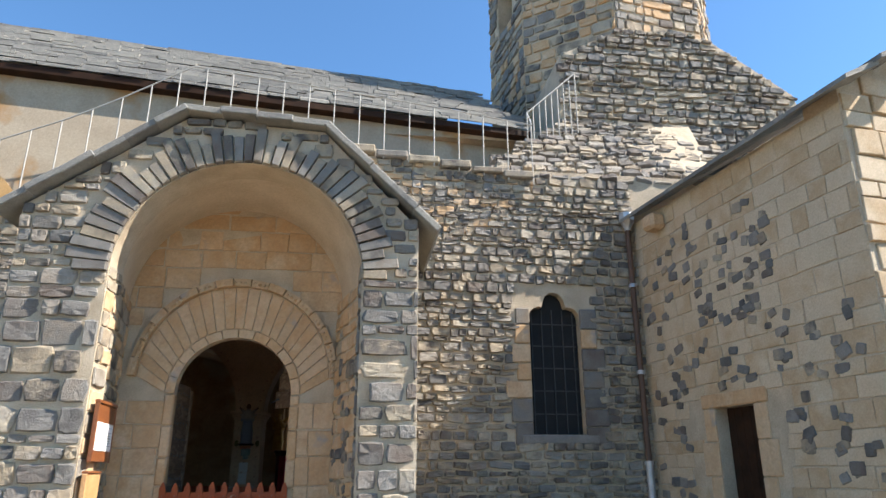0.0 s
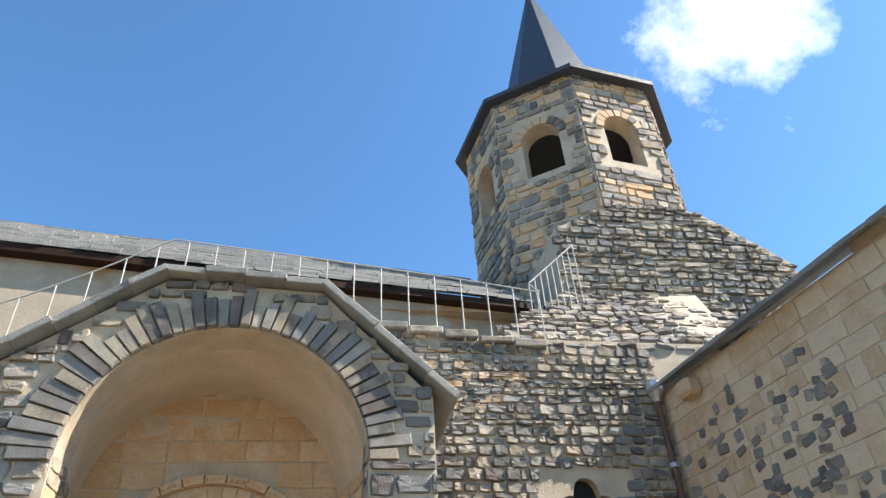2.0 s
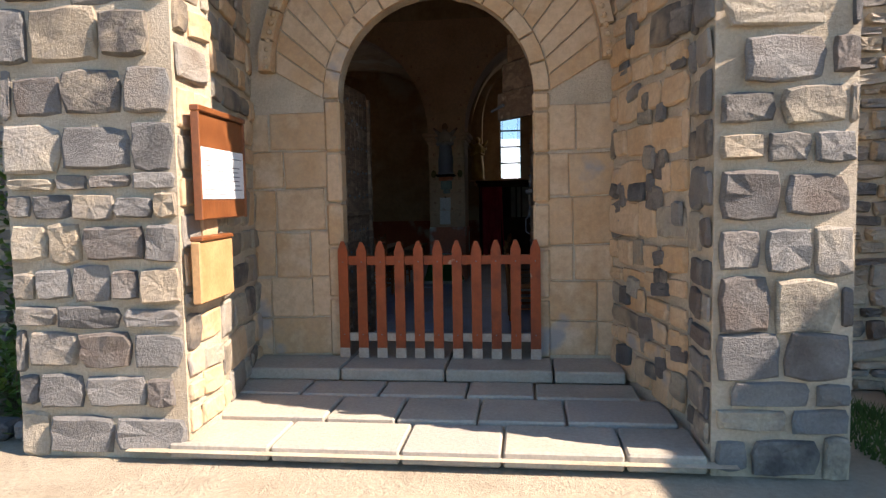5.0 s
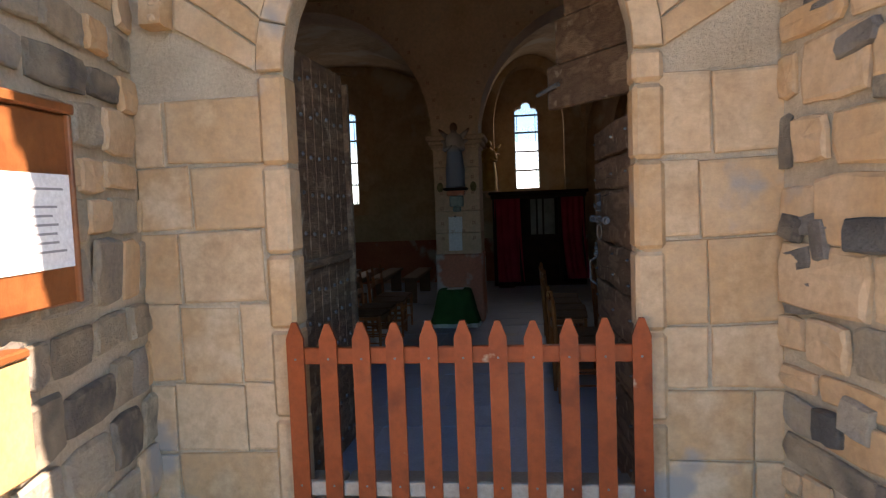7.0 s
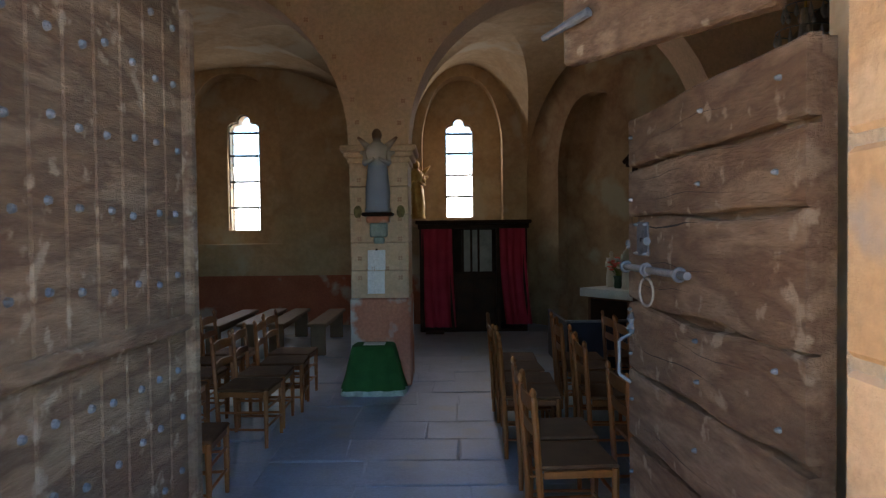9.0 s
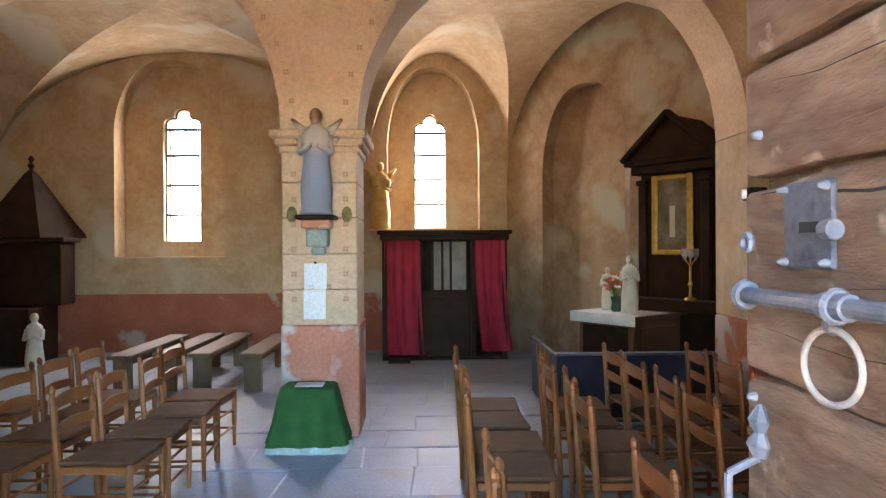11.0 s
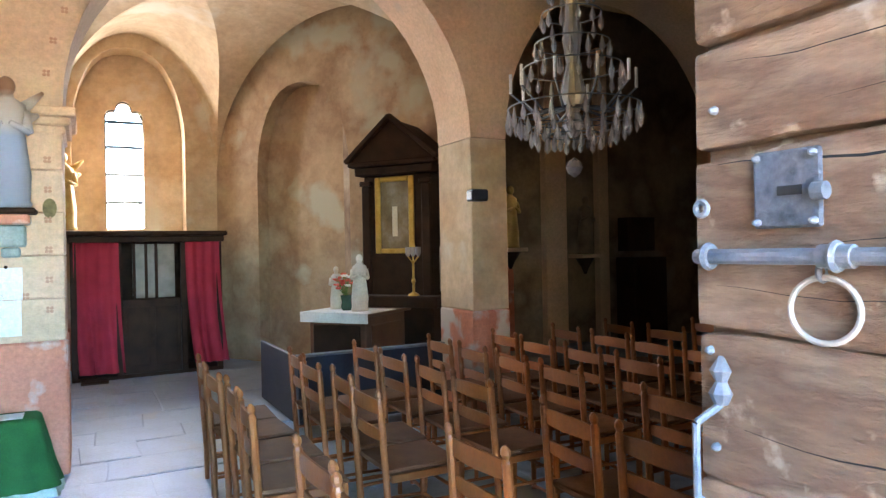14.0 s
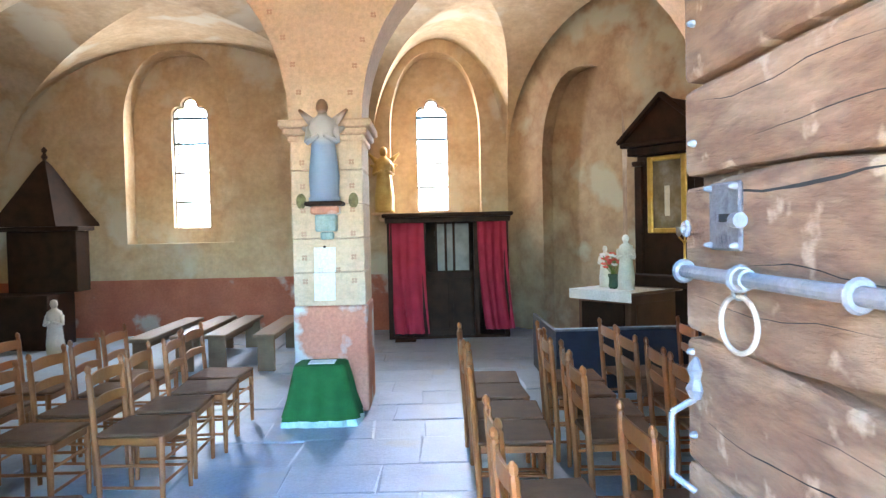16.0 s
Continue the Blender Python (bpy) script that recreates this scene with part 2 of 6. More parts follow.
CHAIR_SEAT = material("woven_seat", [(0.11, 0.05, 0.025), (0.17, 0.085, 0.043)], rough=0.75, spec=0.12, scale=10, fine=90, bump=0.7)
BENCH_WOOD = material("old_bench_wood", [(0.13, 0.08, 0.045), (0.20, 0.13, 0.075)], rough=0.6, scale=6, bump=0.3, grain_dir=(1, 0.15, 1))
DARK_WOOD = material("dark_altar_wood", [(0.020, 0.010, 0.006), (0.042, 0.020, 0.011)], rough=0.62, scale=6, bump=0.2, spec=0.12)
TABLE_WOOD = material("brown_altar_wood", [(0.11, 0.05, 0.025), (0.17, 0.08, 0.04)], rough=0.45, scale=5, bump=0.2)
CURTAIN = material("crimson_curtain", [(0.30, 0.018, 0.035), (0.42, 0.03, 0.055)], rough=0.9, scale=4, fine=120, bump=0.3)
GREEN_CLOTH = material("green_cloth", [(0.015, 0.10, 0.025), (0.025, 0.15, 0.04)], rough=0.9, scale=5, fine=140, bump=0.4)
LACE = material("pale_lace", [(0.40, 0.55, 0.46), (0.60, 0.70, 0.62)], rough=0.9, scale=20, bump=0.3)
LINEN = material("white_linen", [(0.70, 0.70, 0.68), (0.80, 0.80, 0.78)], rough=0.9, scale=5, bump=0.2)
GILT = material("gilt_frame", [(0.55, 0.35, 0.07), (0.72, 0.50, 0.14)], rough=0.35, metal=0.7, scale=10, bump=0.3)
CANVAS = material("dim_canvas", [(0.10, 0.075, 0.04), (0.20, 0.15, 0.08), (0.30, 0.27, 0.22)], scale=4, fine=30, bump=0.1)
STATUE_BLUE = material("blue_white_statue", [(0.42, 0.48, 0.58), (0.60, 0.62, 0.66)], rough=0.5, scale=4, bump=0.2)
sn_, sl_ = STATUE_BLUE.node_tree.nodes, STATUE_BLUE.node_tree.links
stc, sxyz, sramp, smul = (sn_.new("ShaderNode" + k) for k in ("TexCoord", "SeparateXYZ", "ValToRGB", "MixRGB"))
se = sramp.color_ramp.elements
while len(se) < 5:
    se.new(0.5)
for e_, (p_, c_) in zip(se, ((0.0, (0.30, 0.33, 0.40)), (0.47, (0.34, 0.40, 0.52)), (0.56, (0.66, 0.56, 0.46)), (0.72, (0.60, 0.50, 0.42)), (0.78, (0.34, 0.17, 0.09)))):
    e_.position, e_.color = p_, (*c_, 1)
smul.blend_type, smul.inputs[0].default_value = "MULTIPLY", 0.35
sbase = sn_["Principled BSDF"].inputs["Base Color"]
sl_.new(stc.outputs["Object"], sxyz.inputs[0]); sl_.new(sxyz.outputs["Z"], sramp.inputs[0])
sl_.new(sramp.outputs[0], smul.inputs[1]); sl_.new(sbase.links[0].from_socket, smul.inputs[2]); sl_.new(smul.outputs[0], sbase)
STATUE_WHITE = material("cream_statue", [(0.62, 0.58, 0.48), (0.74, 0.70, 0.60)], rough=0.5, scale=6, bump=0.2)
STATUE_GOLD = material("gilt_statue", [(0.45, 0.27, 0.07), (0.60, 0.42, 0.14)], rough=0.5, scale=8, bump=0.2)
SKIN_PAINT = material("painted_head", [(0.40, 0.22, 0.13), (0.50, 0.30, 0.19)], rough=0.6)
FLOWER = material("red_flower", [(0.60, 0.06, 0.04), (0.75, 0.20, 0.15)], random_mix=0.8, bump=0)
CORBEL_TEAL = material("teal_corbel_paint", [(0.22, 0.30, 0.28), (0.36, 0.42, 0.38)], scale=10, bump=0.2)
ROSETTE = material("rosette_paint", [(0.50, 0.27, 0.17), (0.57, 0.34, 0.23)], bump=0.1)
MEDALLION = material("olive_medallion_paint", [(0.12, 0.09, 0.035), (0.24, 0.19, 0.08)], scale=20, bump=0.1)
BLACK = material("black_plastic", [(0.015, 0.015, 0.016), (0.03, 0.03, 0.03)], rough=0.4, bump=0)
NAVY = material("dark_navy_panel", [(0.014, 0.016, 0.026), (0.026, 0.03, 0.045)], rough=0.6, bump=0.2)
LEAD = material("lead_came", [(0.04, 0.04, 0.04), (0.07, 0.07, 0.07)], bump=0)
GLASS_TINT = material("frosted_window_glass", [(0.75, 0.78, 0.80), (0.85, 0.86, 0.86)], rough=0.3, bump=0)
gn = GLASS_TINT.node_tree
gb = gn.nodes["Principled BSDF"]
gb.inputs["Transmission Weight"].default_value = 1.0
CRYSTAL = bpy.data.materials.new("chandelier_crystal")
CRYSTAL.use_nodes = True
cb = CRYSTAL.node_tree.nodes["Principled BSDF"]
cb.inputs["Base Color"].default_value = (0.9, 0.92, 0.95, 1)
cb.inputs["Roughness"].default_value, cb.inputs["Transmission Weight"].default_value, cb.inputs["IOR"].default_value = 0.08, 0.7, 1.5

# ---- mesh helpers ----


def mesh_ob(name, verts, faces, mat, parent=None, label="", smooth=False):
    me = bpy.data.meshes.new(name)
    me.from_pydata([tuple(v) for v in verts], [], faces)
    me.materials.append(mat)
    if smooth:
        me.polygons.foreach_set("use_smooth", [True] * len(me.polygons))
    me.update()
    ob = new(name, me)
    if parent is not None:
        ob.parent = parent
    if label:
        ob["label"] = label
    return ob


def part(name, bm, mat, parent, label="", smooth=False):
    bmesh.ops.recalc_face_normals(bm, faces=bm.faces)
    me = bpy.data.meshes.new(name)
    bm.to_mesh(me)
    bm.free()
    me.materials.append(mat)
    if smooth:
        me.polygons.foreach_set("use_smooth", [True] * len(me.polygons))
    ob = new(name, me)
    if parent is not None:
        ob.parent = parent
    if label:
        ob["label"] = label
    return ob


def empty(name, m, label, category, group="", kind=""):
    ob = new(name)
    ob.matrix_world = m
    return tagged(ob, label, category, group, kind)


def box(bm, x0, x1, y0, y1, z0, z1, bevel=0.0, m=None):
    r = bmesh.ops.create_cube(bm, size=1, matrix=pose((x0 + x1) / 2, (y0 + y1) / 2, (z0 + z1) / 2) @ Matrix.Diagonal((x1 - x0, y1 - y0, z1 - z0, 1)))
    vs = r["verts"]
    if bevel:
        es = list({e for v in vs for e in v.link_edges})
        out = bmesh.ops.bevel(bm, geom=es, offset=bevel, segments=1, affect="EDGES")
        vs = list({v for f in out["faces"] for v in f.verts} | {v for v in vs if v.is_valid})
    if m is not None:
        bmesh.ops.transform(bm, matrix=m, verts=vs)
    return bm


def boxed(x0, x1, y0, y1, z0, z1, bevel=0.0, m=None):
    return box(bmesh.new(), x0, x1, y0, y1, z0, z1, bevel, m)


def tube(bm, a, b, r0, r1=None, seg=10):
    a, b = Vector(a), Vector(b)
    m = Matrix.Translation((a + b) / 2) @ (b - a).to_track_quat("Z", "Y").to_matrix().to_4x4()
    bmesh.ops.create_cone(bm, cap_ends=True, segments=seg, radius1=r0, radius2=r0 if r1 is None else r1, depth=(b - a).length, matrix=m)
    return bm


def lathe(bm, profile, seg=16, m=None):
    """A turned shape: (radius, height) from bottom to top."""
    rings = []
    for r, z in profile:
        rings.append([bm.verts.new((r * math.cos(a * 2 * math.pi / seg), r * math.sin(a * 2 * math.pi / seg), z)) for a in range(seg)])
    for p, q in zip(rings, rings[1:]):
        for i in range(seg):
            bm.faces.new((p[i], p[(i + 1) % seg], q[(i + 1) % seg], q[i]))
    bm.faces.new(rings[0][::-1]); bm.faces.new(rings[-1])
    if m is not None:
        bmesh.ops.transform(bm, matrix=m, verts=[v for g in rings for v in g])
    return bm


def torus(bm, R, r, m, seg=28, sub=8):
    vs = []
    for i in range(seg):
        a = i * 2 * math.pi / seg
        vs.append([bm.verts.new(m @ Vector(((R + r * math.cos(t)) * math.cos(a), (R + r * math.cos(t)) * math.sin(a), r * math.sin(t)))) for t in [j * 2 * math.pi / sub for j in range(sub)]])
    for i in range(seg):
        for j in range(sub):
            bm.faces.new((vs[i][j], vs[(i + 1) % seg][j], vs[(i + 1) % seg][(j + 1) % sub], vs[i][(j + 1) % sub]))
    return bm


def plate(name, outer, holes, a0, a1, mat, frame_m=None, parent=None):
    """A wall with thickness, standing in the x-z plane from depth a0 to a1, with openings that go through it."""
    bm = bmesh.new()
    edges, loops = [], []
    for loop in [outer, *holes]:
        vs = [bm.verts.new((u, a0, v)) for u, v in loop]
        loops.append(vs)
        edges += [bm.edges.new((vs[i], vs[(i + 1) % len(vs)])) for i in range(len(vs))]
    bmesh.ops.triangle_fill(bm, use_beauty=True, edges=edges)
    front = list(bm.faces)
    twin = {v: bm.verts.new((v.co.x, a1, v.co.z)) for v in list(bm.verts)}
    for f in front:
        bm.faces.new([twin[v] for v in reversed(f.verts)])
    for vs in loops:
        for i in range(len(vs)):
            p, q = vs[i], vs[(i + 1) % len(vs)]
            bm.faces.new((p, q, twin[q], twin[p]))
    if frame_m is not None:
        bmesh.ops.transform(bm, matrix=frame_m, verts=bm.verts)
    return part(name, bm, mat, parent)


def arch_pts(cx, half, z0, spring, rise, n=18):
    """Outline of an arched opening, from its foot on one side over the crown to the other."""
    pts = [(cx - half, z0)]
    for i in range(n + 1):
        a = math.pi * (1 - i / n)
        pts.append((cx + half * math.cos(a), spring + rise * math.sin(a)))
    return pts + [(cx + half, z0)]


def pointed_pts(cx, half, z0, spring, top, n=8):
    pts = [(cx - half, z0)]
    for i in range(n + 1):
        t = i / n
        pts.append((cx - half * math.cos(t * math.pi / 2) ** 0.8 if t < 1 else cx, spring + (top - spring) * math.sin(t * math.pi / 2) ** 1.15))
    return pts + [(2 * cx - x, z) for x, z in pts[-2::-1]]


# ---- stones ----
rng = random.Random(7)


def stone_variant(k):
    """A unit stone, lying in x-z from -0.5 to 0.5, its face towards -y, with a broken outline and an uneven face."""
    r = random.Random(k)
    n = 12
    base = []
    for i in range(n):
        a = 2 * math.pi * (i + 0.5 + r.uniform(-0.16, 0.16)) / n
        c, s = math.cos(a), math.sin(a)
        q = (abs(c) ** 10 + abs(s) ** 10) ** -0.1 * 0.5 * r.uniform(0.94, 1.03)
        base.append((q * c, q * s))
    vs = [(x, 0.0, z) for x, z in base] + [(x * 0.98, -0.60 + r.uniform(-0.15, 0.12), z * 0.98) for x, z in base]
    vs += [(x * r.uniform(0.84, 0.94), -1.0 + r.uniform(-0.25, 0.18), z * r.uniform(0.80, 0.92)) for x, z in base] + [(r.uniform(-0.15, 0.15), -1.05 + r.uniform(-0.2, 0.2), r.uniform(-0.15, 0.15))]
    fs = []
    for q in (0, n):
        fs += [(q + i, q + (i + 1) % n, q + n + (i + 1) % n, q + n + i) for i in range(n)]
    fs += [(2 * n + i, 2 * n + (i + 1) % n, 3 * n) for i in range(n)]
    return vs, fs


VARIANTS = [stone_variant(k) for k in range(22)]


def block_variant(k):
    r = random.Random(100 + k)
    j = lambda: (r.random() - 0.5) * 0.05
    base = [(-0.5, -0.5), (0.5, -0.5), (0.5, 0.5), (-0.5, 0.5)]
    base = [(x + j(), z + j()) for x, z in base]
    vs = [(x, 0.0, z) for x, z in base] + [(x * 0.985, -0.75, z * 0.975) for x, z in base] + [(x * 0.94, -1.0 + j(), z * 0.90) for x, z in base]
    fs = []
    for q in (0, 4):
        fs += [(q + i, q + 4 + i, q + 4 + (i + 1) % 4, q + (i + 1) % 4)[::-1] for i in range(4)]
    fs.append((8, 9, 10, 11))
    return vs, fs


BLOCKS = [block_variant(k) for k in range(8)]
mesh_cache = {}


def piece_mesh(kind, k, mat):
    key = (kind, k, mat.name)
    if key not in mesh_cache:
        vs, fs = (VARIANTS if kind == "stone" else BLOCKS)[k]
        me = bpy.data.meshes.new(kind)
        me.from_pydata(vs, [], fs)
        me.materials.append(mat)
        mesh_cache[key] = me
    return mesh_cache[key]


def courses(u0, u1, v0, v1, h, w, keep, vary=0.35):
    """Uneven courses of stones over a stretch of wall: centre, width and height of each."""
    out, v = [], v0
    while v < v1 - 0.03:
        ch = h * (1 + vary * (rng.random() * 2 - 1))
        u = u0 - rng.random() * w
        while u < u1:
            cw = w * (0.55 + rng.random() * 0.95)
            if rng.random() < 0.06:
                cw *= 1.5
            a, b = max(u, u0), min(u + cw, u1)
            if b - a > 0.05 and keep((a + b) / 2, v + ch / 2):
                out.append(((a + b) / 2, v + ch / 2 + (rng.random() - 0.5) * 0.02, b - a, ch * (rng.uniform(0.74, 1.10) if vary > 0.34 else 1.0)))
            u += cw
        v += ch
    return out


def lay(stones, m, parent, mats, depth=0.04, gap=0.02, kind="stone", parts_keep=None, tilt=2.5, limit=300, turn=0.0):
    """Lays stones on a wall whose face is the x-z plane of m. Those in the near stretch become pieces, the rest one mesh."""
    verts, faces, count = [[] for _ in mats], [[] for _ in mats], 0
    for u, v, w, h in stones:
        mi = rng.randrange(len(mats))
        k = rng.randrange(len(VARIANTS) if kind == "stone" else len(BLOCKS))
        d = depth * (0.6 + 0.8 * rng.random())
        lean = 4.5 if kind == "stone" else 0.4
        loc = m @ pose(u, 0, v, rng.uniform(-lean, lean), rng.uniform(-tilt, tilt), turn + rng.uniform(-lean, lean)) @ Matrix.Diagonal((max(0.03, w - gap), d, max(0.03, h - gap), 1))
        if parts_keep and count < limit and parts_keep(u, v):
            ob = new("stone" if kind == "stone" else "block", piece_mesh(kind, k, mats[mi]))
            ob.parent = parent
            ob.matrix_world = loc
            count += 1
        else:
            vs, fs = (VARIANTS if kind == "stone" else BLOCKS)[k]
            o = len(verts[mi])
            verts[mi] += [loc @ Vector(p) for p in vs]
            faces[mi] += [tuple(o + i for i in f) for f in fs]
    for mi, mat in enumerate(mats):
        if verts[mi]:
            ob = mesh_ob("far_stones", verts[mi], faces[mi], mat, parent)
            ob["kind"] = "stuff"


def wedge_ring(parent, cx, cz, r0, r1, y, depth, n, mats, a0=0.0, a1=math.pi, gap=0.012, name="voussoir", uneven=0.0, m=None, cz_out=None):
    """Radial arch stones, each a piece of its own, standing proud of y."""
    for i in range(n):
        p, q = a0 + (a1 - a0) * i / n + gap / r1, a0 + (a1 - a0) * (i + 1) / n - gap / r1
        ro = r1 + uneven * (rng.random() - 0.5)
        d = depth * (0.8 + 0.4 * rng.random())
        ring = []
        for t in (p, (p + q) / 2, q):
            ring.append((cx + r0 * math.cos(t), cz + r0 * math.sin(t)))
        for t in (q, (p + q) / 2, p):
            ring.append((cx + ro * math.cos(t), (cz if cz_out is None else cz_out) + ro * math.sin(t)))
        mx, mz = sum(x for x, _ in ring) / 6, sum(z for _, z in ring) / 6
        vs = [(x, y, z) for x, z in ring] + [(x, y - d * 0.7, z) for x, z in ring] + [(mx + (x - mx) * 0.93, y - d, mz + (z - mz) * 0.93) for x, z in ring]
        fs = [(k + j, k + (j + 1) % 6, k + 6 + (j + 1) % 6, k + 6 + j) for k in (0, 6) for j in range(6)] + [(12, 13, 14, 15, 16, 17)]
        if m is not None:
            vs = [m @ Vector(p) for p in vs]
        mesh_ob(name, vs, fs, rng.choice(mats), parent)
FZ = -0.12
I4 = Matrix.Identity(4)

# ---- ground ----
ground = tagged(mesh_ob("ground", [(-900, -900, -0.24), (900, -900, -0.24), (900, 900, -0.24), (-900, 900, -0.24)], [(0, 1, 2, 3)], GROUND), "trodden earth courtyard, pale by the porch, darkened beyond to cut bounced light", "ground", kind="structure")

# ---- nave wall ----
DOOR_OUT = arch_pts(0.0, 0.82, -0.4, 2.2, 0.82)
DOOR_IN = arch_pts(0.0, 1.04, -0.4, 2.2, 1.02)
SWIN = [(4.43, 1.66)]
for cx, cz, a0, a1 in ((-0.24, 3.46, 180, 75), (0.0, 3.70, 165, 15), (0.24, 3.46, 105, 0)):
    SWIN += [(4.84 + cx + 0.17 * math.cos(radians(a0 + (a1 - a0) * i / 6)), cz + 0.17 * math.sin(radians(a0 + (a1 - a0) * i / 6))) for i in range(7)]
SWIN.append((5.25, 1.66))
RECT = [(-9.5, -0.4), (9.5, -0.4), (9.5, 6.0), (-0.95, 6.0), (-3.8, 4.6), (-5.6, 3.7), (-9.5, 3.7)]
RECT_IN = [(-9.5, -0.4), (9.5, -0.4), (9.5, 4.5), (-9.5, 4.5)]
nave_wall = tagged(plate("wall_south", RECT, [DOOR_OUT[1:-1] + [(0.82, -0.38), (-0.82, -0.38)], SWIN], 0.0, 0.15, MORTAR), "rubble stone nave wall with arched doorway", "wall", kind="structure")
nave_wall_inner = tagged(plate("wall_south_inner", RECT_IN, [DOOR_IN[1:-1] + [(1.04, -0.38), (-1.04, -0.38)], SWIN], 0.152, 0.6, PLASTER), "ochre plastered inner face of the nave wall", "wall", kind="structure")

# porch: two piers, side walls that splay, barrel vault and a slab roof
porch = tagged(plate("wall_porch", [(-2.45, -0.4), (2.5, -0.4), (2.5, 4.2), (1.2, 5.55), (-0.6, 5.65), (-2.45, 4.3)],
                     [arch_pts(0.22, 1.55, -0.38, 3.47, 1.55, 24)], -1.8, -1.3, MORTAR), "dark basalt and rubble porch with round arch", "porch", kind="structure")


def quad_wall(name, a, b, z0, z1, thick, mat, label, cat="wall"):
    a, b = Vector((*a, 0)), Vector((*b, 0))
    d = (b - a).normalized()
    nrm = Vector((d.y, -d.x, 0)) * thick
    vs = [p + Vector((0, 0, z)) for z in (z0, z1) for p in (a, b, b + nrm, a + nrm)]
    fs = [(0, 1, 2, 3), (4, 5, 6, 7), (0, 1, 5, 4), (1, 2, 6, 5), (2, 3, 7, 6), (3, 0, 4, 7)]
    return tagged(mesh_ob(name, vs, fs, mat), label, cat, kind="structure")


side_l = quad_wall("wall_porch_left", (-1.6, 0.0), (-1.345, -1.302), -0.4, 3.6, 0.8, MORTAR, "rubble side wall inside the porch")
side_r = quad_wall("wall_porch_right", (1.765, -1.302), (1.45, 0.0), -0.4, 3.6, 0.6, MORTAR, "rubble and buff stone side wall inside the porch")
vv, vf = [], []
for j, (y, cx, r) in enumerate([(-1.3, 0.22, 1.56), (-0.65, 0.08, 1.56), (0.0, -0.05, 1.56)]):
    for ro in (r, r + 0.12):
        for i in range(25):
            a = math.pi * i / 24
            vv.append((cx + ro * math.cos(a), y, 3.47 + ro * math.sin(a)))
for j in range(2):
    for s in (0, 25):
        for i in range(24):
            o = j * 50 + s + i
            vf.append((o, o + 1, o + 51, o + 50))
tagged(mesh_ob("vault_porch", vv, vf, VAULT_PLASTER, smooth=True), "smooth plastered barrel vault of the porch", "ceiling", kind="structure")


def slab_roof(name, pts, y0, y1, thick, label):
    """Overlapping stone slabs along a bent roof line."""
    root = empty(name, I4, label, "roof", kind="structure")
    for (xa, za), (xb, zb) in zip(pts, pts[1:]):
        L = math.hypot(xb - xa, zb - za)
        n = max(2, round(L / 0.42))
        ang = math.degrees(math.atan2(zb - za, xb - xa))
        for i in range(n):
            t = (i + 0.5) / n
            cx, cz = xa + (xb - xa) * t, za + (zb - za) * t
            w = L / n * 0.53
            bm = boxed(-w, w, y0 + rng.uniform(-0.05, 0.03), y1, -thick / 2, thick / 2, 0.012, pose(cx, 0, cz + rng.uniform(-0.012, 0.012), 0, -ang + rng.uniform(-2, 2), 0))
            part("roof_slab", bm, SLATE, root)
    return root


slab_roof("roof_porch", [(-2.72, 4.20), (-0.62, 5.72), (1.22, 5.62), (2.75, 4.16)], -1.98, 0.0, 0.09, "grey stone slab roof over the porch")

# ---- upper wall, roof and rail; the nave behind stands a little askew to its front ----
SKEW = pose(-0.2, 0.45, 0, 0, 0, 7.7) @ pose(0.2, 0, 0)
tagged(plate("wall_upper", [(-9.8, 3.4), (6.4, 4.4), (6.4, 7.5), (-9.8, 7.5)], [], 0.20, 0.5, WALL_RENDER, SKEW), "stained rendered upper nave wall", "wall", kind="structure")
roof = empty("roof_nave", I4, "grey stone slate nave roof", "roof", kind="structure")
for k in range(15):
    t = k / 15
    y, z = 0.02 + 4.3 * t, 7.42 + 3.4 * t
    x = -10.0
    verts, faces = [], []
    while x < 4.9:
        w = 0.32 + 0.3 * rng.random()
        o = len(verts)
        dz = rng.uniform(0, 0.02)
        y0 = y - 0.05 + rng.uniform(-0.03, 0.03)
        for dx in (0, w - 0.012):
            verts += [(x + dx, y0, z - 0.02 + dz), (x + dx, y0, z + 0.035 + dz), (x + dx, y + 0.36, z + 0.28), (x + dx, y + 0.36, z + 0.23)]
        faces += [tuple(o + i for i in f) for f in ((0, 1, 2, 3), (7, 6, 5, 4), (0, 4, 5, 1), (1, 5, 6, 2), (3, 2, 6, 7), (0, 3, 7, 4))]
        x += w
    mesh_ob("slate_course", [SKEW @ Vector(p) for p in verts], faces, SLATE, roof)["kind"] = "stuff"
tagged(mesh_ob("roof_back", [SKEW @ Vector(p) for p in ((-10, 4.35, 10.7), (4.7, 4.35, 10.7), (4.7, 12, 6.4), (-10, 12, 6.4))], [(0, 1, 2, 3)], SLATE), "far slope of the nave roof", "roof", kind="structure")

tagged(part("trim_eave", boxed(-10.0, 5.0, 0.0, 0.22, 7.26, 7.385, 0.01, SKEW), DARK_WOOD, None), "dark timber board under the nave eave", "eave", kind="structure")
ARCHED = material("orange_stained_render", [(0.40, 0.23, 0.09), (0.50, 0.33, 0.16)], scale=2, fine=30, bump=0.3)
tagged(plate("trim_blind_arch", arch_pts(-4.45, 0.98, 3.6, 4.75, 0.95, 16), [], 0.165, 0.198, ARCHED, SKEW), "orange-stained blind arch in the upper wall", "arch", kind="structure")
railing = empty("railing", I4, "thin iron railing along the parapet and stair", "railing", kind="structure")
